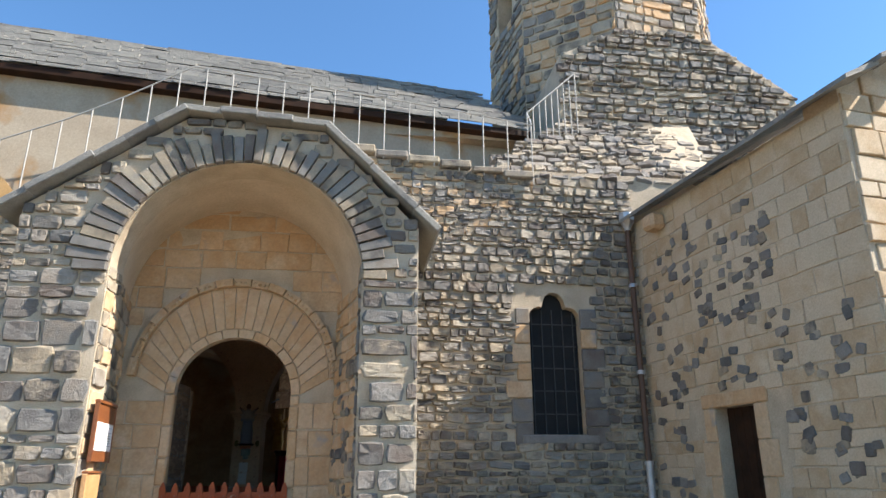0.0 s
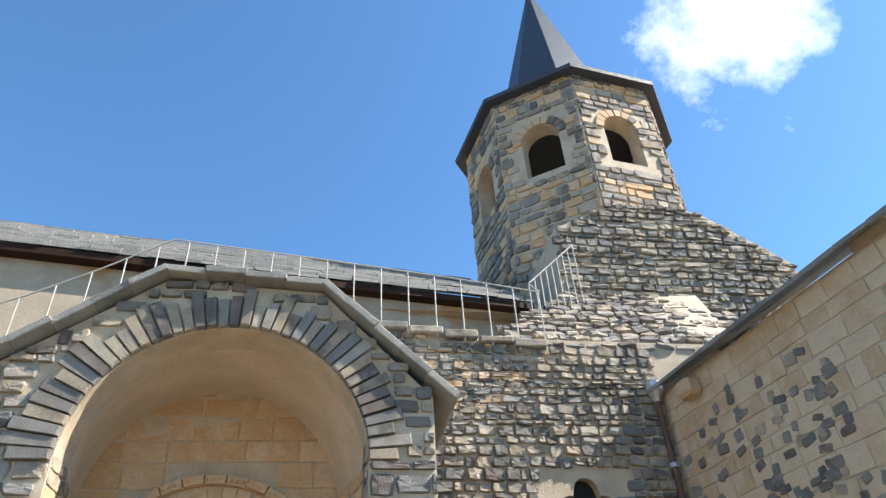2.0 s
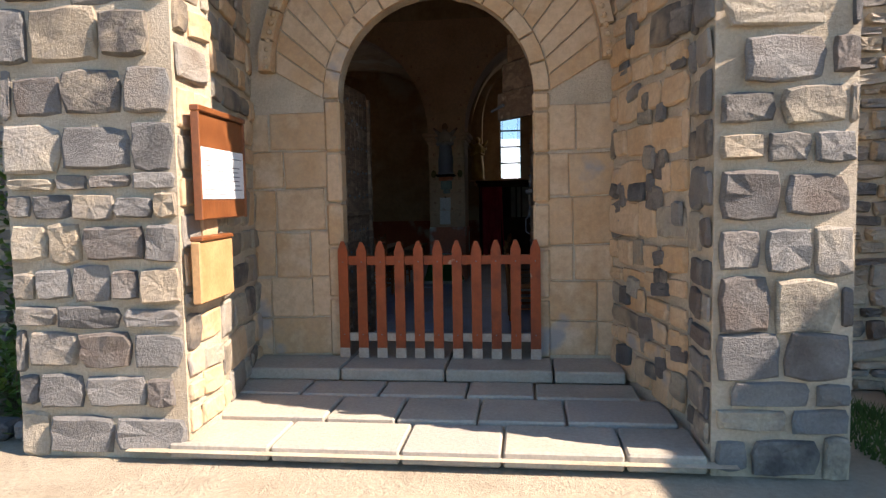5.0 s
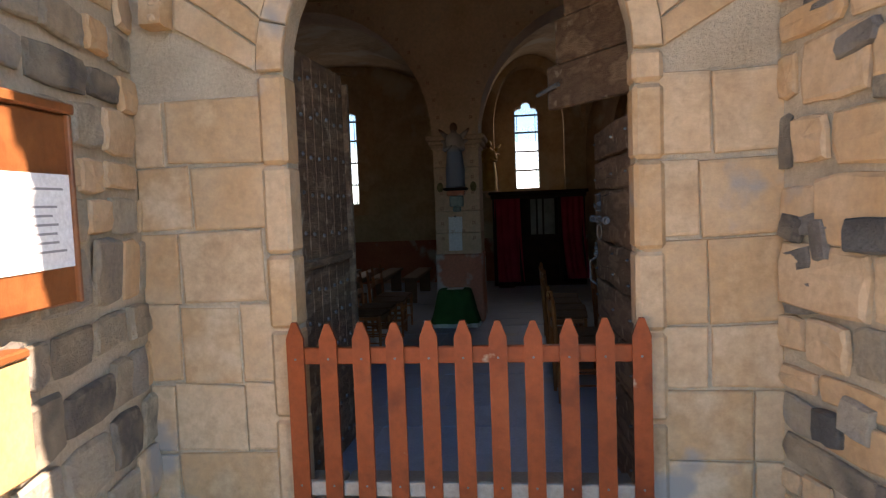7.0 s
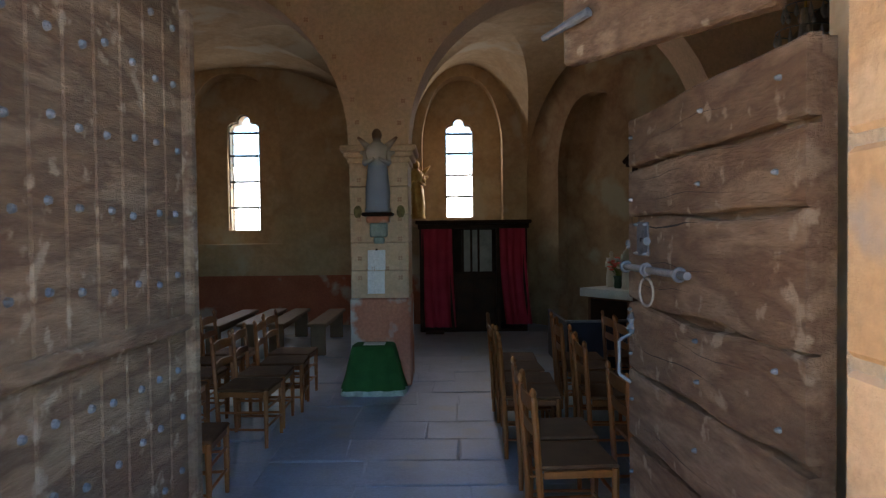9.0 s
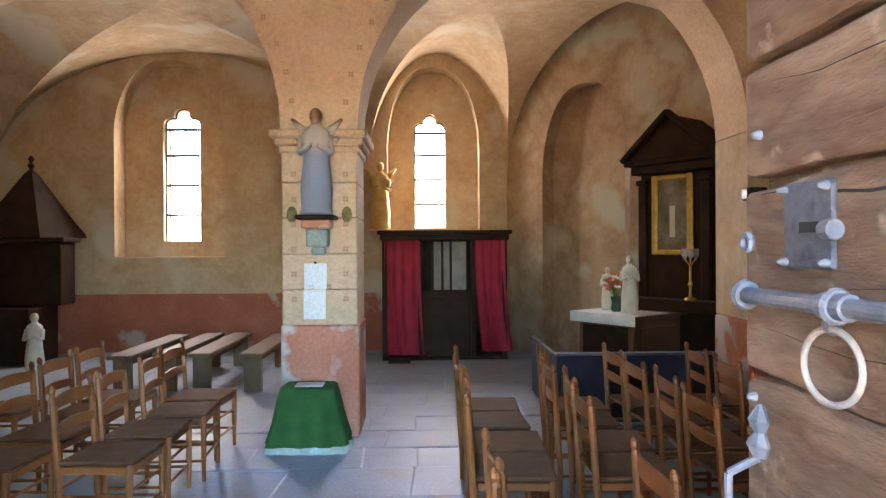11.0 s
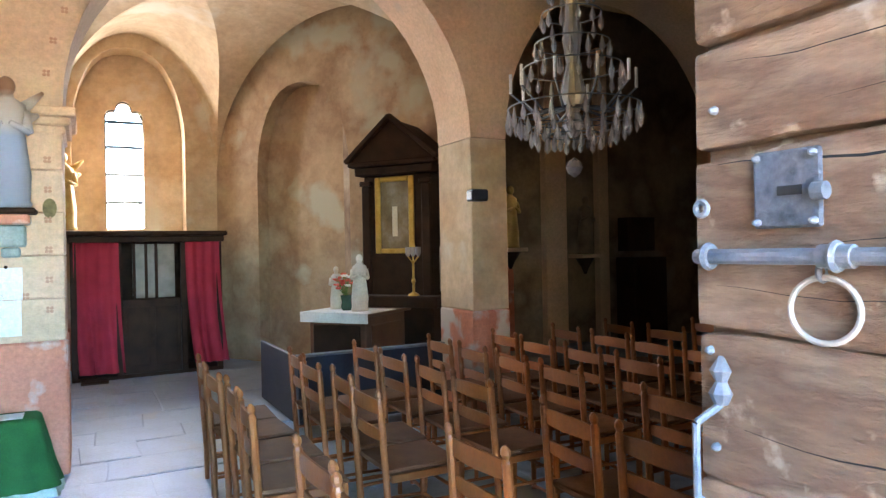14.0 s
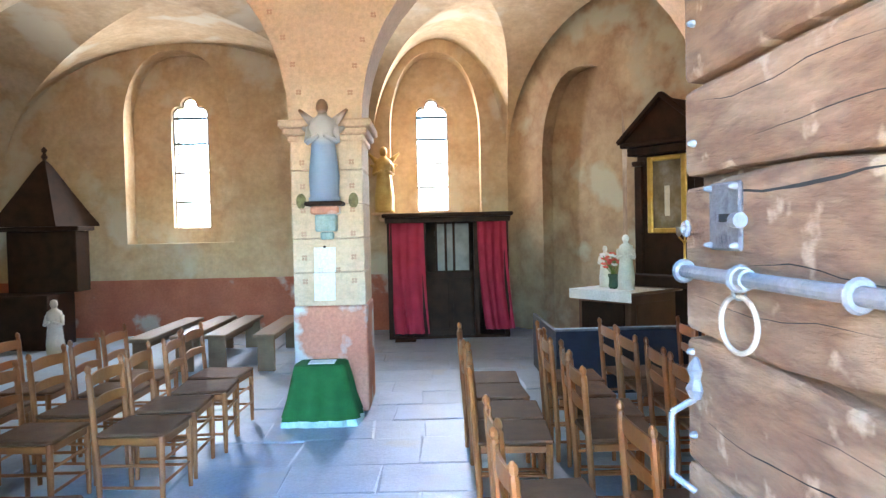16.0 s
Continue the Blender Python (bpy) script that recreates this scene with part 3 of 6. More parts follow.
rail_top = [(-5.6, 5.05), (-3.8, 6.0), (-2.9, 6.42), (-2.1, 6.88), (-1.1, 7.52), (1.4, 7.24), (3.2, 7.02), (4.6, 6.82)]


def on_line(pts, x):
    for (xa, za), (xb, zb) in zip(pts, pts[1:]):
        if xa <= x <= xb:
            return za + (zb - za) * (x - xa) / (xb - xa)
    return pts[-1][1]


for (xa, za), (xb, zb) in zip(rail_top, rail_top[1:]):
    part("handrail", tube(bmesh.new(), (xa, -0.1, za), (xb, -0.1, zb), 0.014, seg=6), IRON, railing)
x = -5.5
while x < 4.6:
    z = on_line(rail_top, x)
    part("baluster", tube(bmesh.new(), (x, -0.1, z - 1.12), (x, -0.1, z), 0.012, seg=6), IRON, railing)
    x += 0.42
for k in range(9):
    x, y, z = 4.75 + 0.13 * k, 0.75 + 0.02 * k, 6.55 + 0.13 * k
    part("baluster", tube(bmesh.new(), (x, y, z - 0.3), (x, y, z + 1.0), 0.012, seg=6), IRON, railing)
part("handrail", tube(bmesh.new(), (4.75, 0.75, 7.55), (5.79, 0.91, 8.59), 0.014, seg=6), IRON, railing)
part("handrail", tube(bmesh.new(), (4.6, -0.1, 6.82), (4.75, 0.75, 7.55), 0.014, seg=6), IRON, railing)
ledge_pts = [(-5.6, 3.85), (-3.8, 4.80), (-2.0, 5.75), (-0.95, 6.38), (1.4, 6.28), (4.6, 5.90)]
ledge = empty("parapet", I4, "rough stone ledge under the railing", "ledge", kind="structure")
for (xa, za), (xb, zb) in zip(ledge_pts, ledge_pts[1:]):
    n = max(2, round((xb - xa) / 0.55))
    for i in range(n):
        u0, u1 = xa + (xb - xa) * i / n, xa + (xb - xa) * (i + 1) / n
        zz = za + (zb - za) * (i + 0.5) / n
        part("ledge_stone", boxed(u0 + 0.01, u1 - 0.01, -0.14, 0.15, zz - 0.12, zz + rng.uniform(-0.02, 0.02), 0.02), RUBBLE, ledge)
stairfill = tagged(plate("wall_stair", [(-5.6, 3.5), (4.6, 5.5), (4.6, 5.80), (1.4, 6.16), (-0.95, 6.26), (-3.8, 4.7), (-5.6, 3.75)], [], -0.012, -0.002, MORTAR), "rubble wall under the parapet", "wall", kind="structure")

# ---- rough mass under the tower ----
HIP = [(4.3, 5.6), (4.9, 6.5), (5.5, 7.1), (5.62, 9.2), (7.05, 9.98), (8.9, 9.85), (10.64, 8.64), (11.6, 5.0), (4.3, 5.0)]
hip = tagged(plate("wall_hip", HIP, [], 1.2, 4.5, MORTAR), "rough rubble mass at the foot of the tower", "wall", kind="structure")
slope = tagged(mesh_ob("wall_slope", [(4.0, 0.0, 5.85), (6.9, 0.0, 5.9), (8.0, 0.0, 5.9), (4.9, 1.2, 6.6), (6.4, 1.2, 7.6), (8.2, 1.2, 7.8)], [(0, 1, 4, 3), (1, 2, 5, 4)], MORTAR), "sloping rubble shoulder of the nave wall", "wall", kind="structure")


def in_poly(x, z, pts):
    c = False
    for (xa, za), (xb, zb) in zip(pts, pts[1:] + pts[:1]):
        if (za > z) != (zb > z) and x < (xb - xa) * (z - za) / (zb - za) + xa:
            c = not c
    return c


# ---- tower ----
TC, TR = Vector((8.05, 5.05, 0)), 2.95
tower = empty("tower", pose(TC.x, TC.y, 8.0), "octagonal stone bell tower with dark slate spire", "tower", kind="structure")


def octo(r, z, k):
    a = radians(-104 + 45 * k)
    return Vector((TC.x + r * math.cos(a), TC.y + r * math.sin(a), z))


for k in range(8):
    a, b = octo(TR, 0, k), octo(TR, 0, k + 1)
    L = (b - a).length
    d = (b - a) / L
    m = Matrix(((d.x, -d.y, 0, a.x), (d.y, d.x, 0, a.y), (0, 0, 1, 0), (0, 0, 0, 1)))
    hole = arch_pts(L / 2, 0.50, 12.35, 13.5, 0.5, 12)
    w = plate("wall", [(0, 7.5), (L, 7.5), (L, 15.35), (0, 15.35)], [hole], 0.0, 0.45, MORTAR, m, tower)
    w.matrix_parent_inverse = tower.matrix_world.inverted()
    if k in (6, 7, 0, 1):
        st = courses(0, L, 9.0, 15.3, 0.26, 0.36, lambda u, v: not (abs(u - L / 2) < 0.72 and 12.2 < v < 14.3))
        lay(st, m, w, [RUBBLE, BASALT, ASHLAR, RUBBLE], depth=0.04)
        wedge_ring(w, L / 2, 13.5, 0.50, 0.74, 0, 0.05, 9, [BASALT, ASHLAR], m=m)
eave = bmesh.new()
for (r0, z0, r1, z1) in ((3.28, 15.33, 3.30, 15.45), (3.30, 15.45, 1.95, 16.0), (1.95, 16.0, 0.06, 23.6)):
    for k in range(8):
        eave.faces.new([eave.verts.new(p) for p in (octo(r0, z0, k), octo(r0, z0, k + 1), octo(r1, z1, k + 1), octo(r1, z1, k))])
eave.faces.new([eave.verts.new(octo(3.28, 15.33, k)) for k in range(8)])
sp = part("spire", eave, SPIRE, tower, "steep dark slate spire")
sp.matrix_parent_inverse = tower.matrix_world.inverted()
fin = part("finial", tube(tube(bmesh.new(), (TC.x, TC.y, 23.5), (TC.x, TC.y, 24.6), 0.05, 0.02, 8), (TC.x, TC.y, 23.4), (TC.x, TC.y, 23.9), 0.12, 0.05, 8), SPIRE, tower)
fin.matrix_parent_inverse = tower.matrix_world.inverted()

# ---- annex ----
AA, BB = Vector((6.30, -0.0, 0)), Vector((6.99, -4.2, 0))
ad = (BB - AA).normalized()
AL = (BB - AA).length
MA = Matrix(((ad.x, -ad.y, 0, AA.x), (ad.y, ad.x, 0, AA.y), (0, 0, 1, 0), (0, 0, 0, 1)))
ADOOR = [(1.52, -0.38), (2.26, -0.38), (2.26, 1.93), (1.52, 1.93)]
annex = tagged(plate("wall_annex", [(0, -0.4), (AL, -0.4), (AL, 5.1), (0, 5.1)], [ADOOR], 0.0, 0.5, MORTAR, MA), "buff stone annex wall with dark inclusions", "wall", kind="structure")
gd = Vector((-ad.y, ad.x, 0))
MG = Matrix(((gd.x, -gd.y, 0, BB.x), (gd.y, gd.x, 0, BB.y), (0, 0, 1, 0), (0, 0, 0, 1)))
gable = tagged(plate("wall_gable", [(0.5, -0.4), (7.0, -0.4), (7.0, 5.25), (3.5, 7.42), (0.0, 5.25), (0.0, 5.08), (0.5, 5.08)], [], 0.002, 0.5, MORTAR, MG), "pale coursed stone gable of the annex", "wall", kind="structure")
aroof = empty("roof_annex", I4, "grey stone slate annex roof", "roof", kind="structure")
for k in range(9):
    u = -0.28 + 0.43 * k
    verts, faces = [], []
    s = -0.25
    while s < AL + 0.2:
        w = 0.3 + 0.25 * rng.random()
        o = len(verts)
        for ss in (s, s + w - 0.012):
            for uu, dz in ((u, 0.0), (u, 0.055), (u + 0.52, 0.20 + 0.14), (u + 0.52, 0.16 + 0.10)):
                p = AA + ad * ss + gd * uu
                verts.append((p.x, p.y, 5.08 + (u + 0.28) * 0.62 + dz + rng.uniform(0, 0.012)))
        faces += [tuple(o + i for i in f) for f in ((0, 1, 2, 3), (7, 6, 5, 4), (0, 4, 5, 1), (1, 5, 6, 2), (3, 2, 6, 7), (0, 3, 7, 4))]
        s += w
    mesh_ob("slate_course", verts, faces, SLATE, aroof)["kind"] = "stuff"

# ---- interior shell ----
tagged(mesh_ob("floor_bed", [(-9.5, 0.3, FZ - 0.02), (9.5, 0.3, FZ - 0.02), (9.5, 11.8, FZ - 0.02), (-9.5, 11.8, FZ - 0.02)], [(0, 1, 2, 3)], FLAG_JOINT), "mortar bed under the flagstones", "floor", kind="structure")


def trefoil_pts(cx, half, z0, top):
    """A lancet with shoulders and a small round head."""
    pts, sh = [(cx - half, z0)], top - half * 0.95
    for mx, mz, r, a0, a1 in ((-0.58, 0.0, 0.42, 180, 70), (0.0, 0.50, 0.44, 160, 20), (0.58, 0.0, 0.42, 110, 0)):
        pts += [(cx + half * (mx + r * math.cos(radians(a0 + (a1 - a0) * i / 5))), sh + half * (mz + r * math.sin(radians(a0 + (a1 - a0) * i / 5)))) for i in range(6)]
    return pts + [(cx + half, z0)]


W1 = trefoil_pts(-3.62, 0.29, 1.60, 3.74)
W2 = trefoil_pts(0.35, 0.25, 1.80, 3.64)
R1 = pointed_pts(-3.68, 0.84, 1.35, 3.3, 4.4)
R2 = pointed_pts(0.40, 0.72, 1.45, 3.1, 4.3)
FR = [(-9.5, -0.4), (9.5, -0.4), (9.5, 6.5), (-9.5, 6.5)]
tagged(plate("wall_north", FR, [R1, R2], 11.0, 11.38, PLASTER), "aged ochre plaster wall with pointed window recesses", "wall", kind="structure")
tagged(plate("wall_north_outer", FR, [W1, W2], 11.382, 11.7, PLASTER), "plaster back of the window recesses", "wall", kind="structure")
for nm, p, q in (("a", -9.4, -0.2), ("b", 1.45, 1.56)):
    tagged(mesh_ob("dado", [(p, 10.994, FZ), (q, 10.994, FZ), (q, 10.994, 0.78), (p, 10.994, 0.78)], [(0, 1, 2, 3)], DADO), "faded red painted dado", "trim", kind="structure")
ARCH_R = arch_pts(1.36, 1.67, FZ, 2.47, 1.72, 24)
ARCH_L = arch_pts(-2.72, 1.77, FZ, 2.47, 1.80, 24)
ARCH_RR = arch_pts(5.20, 1.78, FZ, 2.47, 1.80, 24)
ARCH_LL = arch_pts(-6.9, 1.75, FZ, 2.47, 1.80, 24)
outline = [(-9.5, 7.0), (-9.5, 2.47)]
for a in (ARCH_LL, ARCH_L, ARCH_R, ARCH_RR):
    outline += a[1:-1]
outline += [(9.5, 2.47), (9.5, 7.0)]
tagged(plate("wall_arcade", outline, [], 6.15, 6.80, LIMEWASH), "limewashed arcade wall above the pillars", "wall", kind="structure")


def vault(name, x0, x1, y0, y1, spring, rx, ry, label, n=64, bary=True, skew0=0.0, skew1=0.0):
    vs, fs = [], []
    for j in range(n + 1):
        for i in range(n + 1):
            u, v = 2 * i / n - 1, 2 * j / n - 1
            u, v = math.sin(u * math.pi / 2), math.sin(v * math.pi / 2)
            h1, h2 = rx * math.sqrt(max(0, 1 - u * u)), ry * math.sqrt(max(0, 1 - v * v))
            p, q = x0 + skew0 * (v + 1) / 2, x1 + skew1 * (v + 1) / 2
            vs.append((p + (q - p) * (u + 1) / 2, y0 + (y1 - y0) * (v + 1) / 2, spring + (max(h1, h2) if bary else h2)))
    for j in range(n):
        for i in range(n):
            o = j * (n + 1) + i
            if i + j == n - 1:
                fs += [(o, o + 1, o + n + 1), (o + 1, o + n + 2, o + n + 1)]
            else:
                fs += [(o, o + 1, o + n + 2), (o, o + n + 2, o + n + 1)]
    return tagged(mesh_ob(name, vs, fs, PLASTER), label, "ceiling", kind="structure")


for p, q, k0, k1 in ((-9.5, -4.43, 0, -1.97), (-4.43, -0.63, -1.97, 0), (-0.63, 3.75, 0, -2.2)):
    vault("ceiling_aisle", p, q, 6.8, 11.0, 2.45, 2.05, 2.05, "stained plaster groin vault of the aisle", skew0=k0, skew1=k1)
vault("ceiling_aisle", 3.17, 9.5, 6.8, 11.0, 4.2, 1.4, 1.4, "dim plaster vault beyond the side altar", bary=False)
vault("ceiling_nave", -9.5, 9.5, 0.6, 6.15, 4.4, 2.0, 2.2, "plaster barrel vault of the nave", bary=False)
for xx, nm in ((-9.5, "wall_west"), (9.5, "wall_east")):
    tagged(mesh_ob(nm, [(xx, 0.3, -0.4), (xx, 11.6, -0.4), (xx, 11.6, 7), (xx, 0.3, 7), (xx + 0.3, 0.3, -0.4), (xx + 0.3, 11.6, -0.4), (xx + 0.3, 11.6, 7), (xx + 0.3, 0.3, 7)], [(0, 1, 2, 3), (4, 5, 6, 7), (0, 1, 5, 4), (2, 3, 7, 6), (1, 2, 6, 5), (0, 3, 7, 4)], PLASTER), "plain plastered end wall", "wall", kind="structure")
tagged(mesh_ob("roof_cover", [(-9.8, 0.95, 7.05), (4.7, 0.95, 7.05), (4.7, 11.9, 7.05), (-9.8, 11.9, 7.05), (4.7, 2.0, 7.05), (9.8, 2.0, 7.05), (9.8, 11.9, 7.05)], [(0, 1, 2, 3), (4, 5, 6, 2)], MORTAR), "boarding over the vaults", "roof", kind="structure")
# oblique wall behind the side altar, with a blind arch
MOB = Matrix(((0.585, 0.811, 0, 1.55), (-0.811, 0.585, 0, 11.0), (0, 0, 1, 0), (0, 0, 0, 1)))
OBL = [(0, -0.3), (4.1, -0.3), (4.1, 6.4), (0, 6.4)]
tagged(plate("wall_oblique", OBL, [pointed_pts(1.55, 0.78, -0.28, 2.55, 3.75)], 0.0, 0.22, SHADED_STAINED, MOB), "stained plaster wall with a blind pointed arch, coloured darker for the dim corner", "wall", kind="structure")
tagged(plate("wall_niche_back", OBL, [], 0.222, 0.36, SHADED_STAINED, MOB), "plaster back of the blind arch", "wall", kind="structure")
tagged(mesh_ob("dado", [MOB @ Vector(p) for p in ((2.35, -0.006, FZ), (4.1, -0.006, FZ), (4.1, -0.006, 0.78), (2.35, -0.006, 0.78))], [(0, 1, 2, 3)], DADO), "faded red painted dado", "trim", kind="structure")


def window(name, cx, z0, top, half, y, label, bars):
    root = empty(name, pose(cx, y, z0), label, "window", kind="structure")
    pts = trefoil_pts(0, half, 0, top - z0)
    bm = bmesh.new()
    bm.faces.new([bm.verts.new((u, 0, v)) for u, v in pts])
    pane = part("pane", bm, GLASS_TINT, root)
    pane.visible_shadow = False
    for b in bars:
        part("glazing_bar", boxed(-half, half, -0.02, 0.0, b - 0.02, b + 0.02), LEAD, root)
    for s in (-1, 1):
        part("lead_strip", boxed(s * half * 0.78 - 0.006, s * half * 0.78 + 0.006, -0.015, 0.0, 0, top - z0 - half), LEAD, root)
    for i in range(len(pts) - 2):
        (ua, va), (ub, vb) = pts[i], pts[i + 1]
        part("edge_strip", tube(bmesh.new(), (ua, -0.01, va), (ub, -0.01, vb), 0.018, seg=5), LEAD, root)
    return root


window("window_1", -3.62, 1.60, 3.74, 0.29, 11.50, "tall narrow leaded window full of daylight", (0.42, 0.90, 1.38, 1.80))
window("window_2", 0.35, 1.80, 3.64, 0.25, 11.50, "tall narrow leaded window above the confessional", (0.38, 0.78, 1.18, 1.54))

# ---- pillars ----


def pillar(x0, x1, y0, y1, label, capital=True):
    root = empty("pillar", pose((x0 + x1) / 2, (y0 + y1) / 2, FZ), label, "pillar", kind="structure")
    w, d = (x1 - x0) / 2, (y1 - y0) / 2
    part("plinth", boxed(-w - 0.012, w + 0.012, -d - 0.012, d + 0.012, 0, 0.95, 0.015), PILLAR_RED, root, "salmon red painted foot of the pillar")
    z = 0.952
    while z < 2.30:
        h = min(0.30, 2.42 - z)
        part("drum_stone", boxed(-w, w, -d, d, z, z + h - 0.004, 0.008), LIMEWASH, root)
        z += h
    if not capital:
        part("shaft", boxed(-w - 0.004, w + 0.004, -d - 0.004, d + 0.004, 0.953, 2.586, 0.01), PLASTER, root)
        return root
    for i, (o, a, b) in enumerate(((0.02, 2.40, 2.46), (0.055, 2.46, 2.52), (0.09, 2.52, 2.588))):
        part("capital_moulding", boxed(-w - o, w + o, -d - o, d + o, a, b, 0.012), LIMEWASH, root)
    return root


PX0, PX1 = -0.945, -0.315
pillar(PX0, PX1, 6.15, 6.80, "square limewashed pillar with salmon red foot and moulded capital")
pillar(3.03, 3.42, 6.15, 6.80, "plain limewashed pier beside the side altar", False)
pillar(-5.10, -4.50, 6.15, 6.80, "square limewashed pillar at the dark end of the nave")


def rosette(x, y, z):
    root = None
    bm = bmesh.new()
    for k in range(4):
        a = k * math.pi / 2 + math.pi / 4
        bmesh.ops.create_cone(bm, cap_ends=True, segments=8, radius1=0.012, radius2=0.010, depth=0.004, matrix=pose(x + 0.017 * math.cos(a), y, z + 0.017 * math.sin(a), 90, 0, 0))
    return part("rosette", bm, ROSETTE, root)


rosettes = empty("painted_rosettes", pose(-0.63, 6.14, 1.0), "small red flowers painted on the pillar and arches", "decoration", kind="structure")
spots = [(PX0 + 0.10 + 0.145 * i, 1.05 + 0.21 * j) for j in range(7) for i in (0, 3)] + [(PX0 + 0.10 + 0.145 * i, 1.15) for i in (1, 2)]
for k in range(1, 12):
    a = math.pi - k * 0.13
    spots.append((1.36 + 1.78 * math.cos(a), 2.47 + 1.83 * math.sin(a)))
    a = k * 0.13
    spots.append((-2.72 + 1.88 * math.cos(a), 2.47 + 1.91 * math.sin(a)))
for x, z in spots:
    o = rosette(x, 6.146, z)
    o.parent = rosettes
    o.matrix_parent_inverse = rosettes.matrix_world.inverted()
for x in (PX0 + 0.085, PX1 - 0.085):
    medal = part("medallion", lathe(bmesh.new(), [(0.055, 0), (0.055, 0.004), (0.03, 0.005)], 18, pose(x, 6.149, 1.76, 90, 0, 0) @ Matrix.Diagonal((0.8, 1.25, 1, 1))), MEDALLION, rosettes, "olive painted oval medallion")
    medal.matrix_parent_inverse = rosettes.matrix_world.inverted()
wedge_ring(rosettes, 1.36, 2.47, 1.69, 1.715, 6.15, 0.006, 22, [PILLAR_RED], a0=0, a1=math.pi, gap=0.0, name="arch_line")

# statue on its corbel, against the pillar
corbel = empty("wall_corbel", pose(-0.63, 6.14, 1.42), "teal and red painted stone corbel on the pillar", "corbel")
for z0, z1, w0, mat in ((0.0, 0.07, 0.055, CORBEL_TEAL), (0.07, 0.22, 0.09, CORBEL_TEAL), (0.22, 0.29, 0.12, PILLAR_RED), (0.29, 0.33, 0.16, DARK_WOOD)):
    part("corbel_tier", boxed(-w0, w0, -w0 * 1.6, 0.0, z0, z1 - 0.002, 0.012), mat, corbel)


def figure(name, m, s, mat, label, wings=False, child=False):
    """A robed statue as one plain mesh."""
    bm = bmesh.new()
    lathe(bm, [(0.15, 0), (0.16, 0.03), (0.145, 0.05), (0.15, 0.25), (0.125, 0.45), (0.11, 0.60), (0.135, 0.72), (0.12, 0.80), (0.05, 0.85), (0.042, 0.88)], 14)
    for v in bm.verts:
        a = math.atan2(v.co.y, v.co.x)
        k = 1 + 0.06 * math.sin(a * 7 + v.co.z * 3)
        v.co.x, v.co.y = v.co.x * k, v.co.y * k * 0.8
    bmesh.ops.create_uvsphere(bm, u_segments=12, v_segments=8, radius=0.068, matrix=pose(0, -0.01, 0.935) @ Matrix.Diagonal((0.9, 1, 1.15, 1)))
    for sx in (-1, 1):
        tube(bm, (sx * 0.125, 0, 0.74), (sx * 0.15, -0.05, 0.58), 0.035, 0.03, 8)
        tube(bm, (sx * 0.15, -0.05, 0.58), (sx * 0.03, -0.13, 0.64), 0.03, 0.022, 8)
        if wings:
            tube(bm, (sx * 0.10, 0.05, 0.78), (sx * 0.24, 0.06, 0.92), 0.05, 0.015, 8)
            tube(bm, (sx * 0.12, 0.05, 0.70), (sx * 0.21, 0.06, 0.74), 0.05, 0.015, 8)
    if child:
        lathe(bm, [(0.045, 0), (0.05, 0.1), (0.02, 0.16), (0.035, 0.19), (0.01, 0.24)], 8, pose(0.07, -0.12, 0.62))
    bmesh.ops.transform(bm, matrix=Matrix.Diagonal((s, s, s, 1)), verts=bm.verts)
    ob = part(name, bm, mat, None, smooth=True)
    ob.matrix_world = m
    return tagged(ob, label, "statue")


figure("statue", pose(-0.63, 5.99, 1.752), 0.86, STATUE_BLUE, "pale blue robed statue standing on the pillar corbel", wings=True)

notice = empty("paper_notice", pose(-0.665, 6.148, 0.88), "white paper sheets pinned to the pillar", "notice")
part("sheet", boxed(-0.095, 0.095, -0.004, 0, 0.25, 0.47), PAPER, notice)
part("sheet", boxed(-0.10, 0.085, -0.006, 0, 0.0, 0.245), PAPER, notice)
part("pin", tube(bmesh.new(), (0, -0.012, 0.475), (0, 0, 0.475), 0.012, seg=8), DARK_WOOD, notice)

# ---- green cloth on a low stand ----
stand = empty("covered_stand", pose(-0.68, 5.90, FZ), "low stand draped with a green lace-edged cloth by the pillar", "table")
bm = bmesh.new()
rings = []
N = 48
for (rr, z) in ((0.0, 0.50), (0.20, 0.50), (0.225, 0.485), (0.255, 0.36), (0.285, 0.20), (0.325, 0.055)):
    ring = []
    for i in range(N):
        a = 2 * math.pi * i / N
        sq = 1 / max(abs(math.cos(a)), abs(math.sin(a))) ** 0.75
        f = 1 + (0.50 - z) * 0.16 * math.sin(a * 11 + 1.3)
        ring.append(bm.verts.new((rr * sq * f * math.cos(a), rr * sq * f * math.sin(a) * 0.72, z)))
    rings.append(ring)
for p, q in zip(rings, rings[1:]):
    for i in range(N):
        bm.faces.new((p[i], p[(i + 1) % N], q[(i + 1) % N], q[i]))
bmesh.ops.remove_doubles(bm, verts=bm.verts, dist=0.0005)
part("cloth", bm, GREEN_CLOTH, stand, smooth=True)
bm = bmesh.new()
rings = []
for (rr, z) in ((0.326, 0.058), (0.342, 0.004)):
    rings.append([bm.verts.new(((rr + 0.012 * math.sin(i * 2.1)) * (1 / max(abs(math.cos(2 * math.pi * i / N)), abs(math.sin(2 * math.pi * i / N))) ** 0.75) * math.cos(2 * math.pi * i / N), (rr + 0.012 * math.sin(i * 2.1)) * (1 / max(abs(math.cos(2 * math.pi * i / N)), abs(math.sin(2 * math.pi * i / N))) ** 0.75) * math.sin(2 * math.pi * i / N) * 0.72, z)) for i in range(N)])
for i in range(N):
    bm.faces.new((rings[0][i], rings[0][(i + 1) % N], rings[1][(i + 1) % N], rings[1][i]))
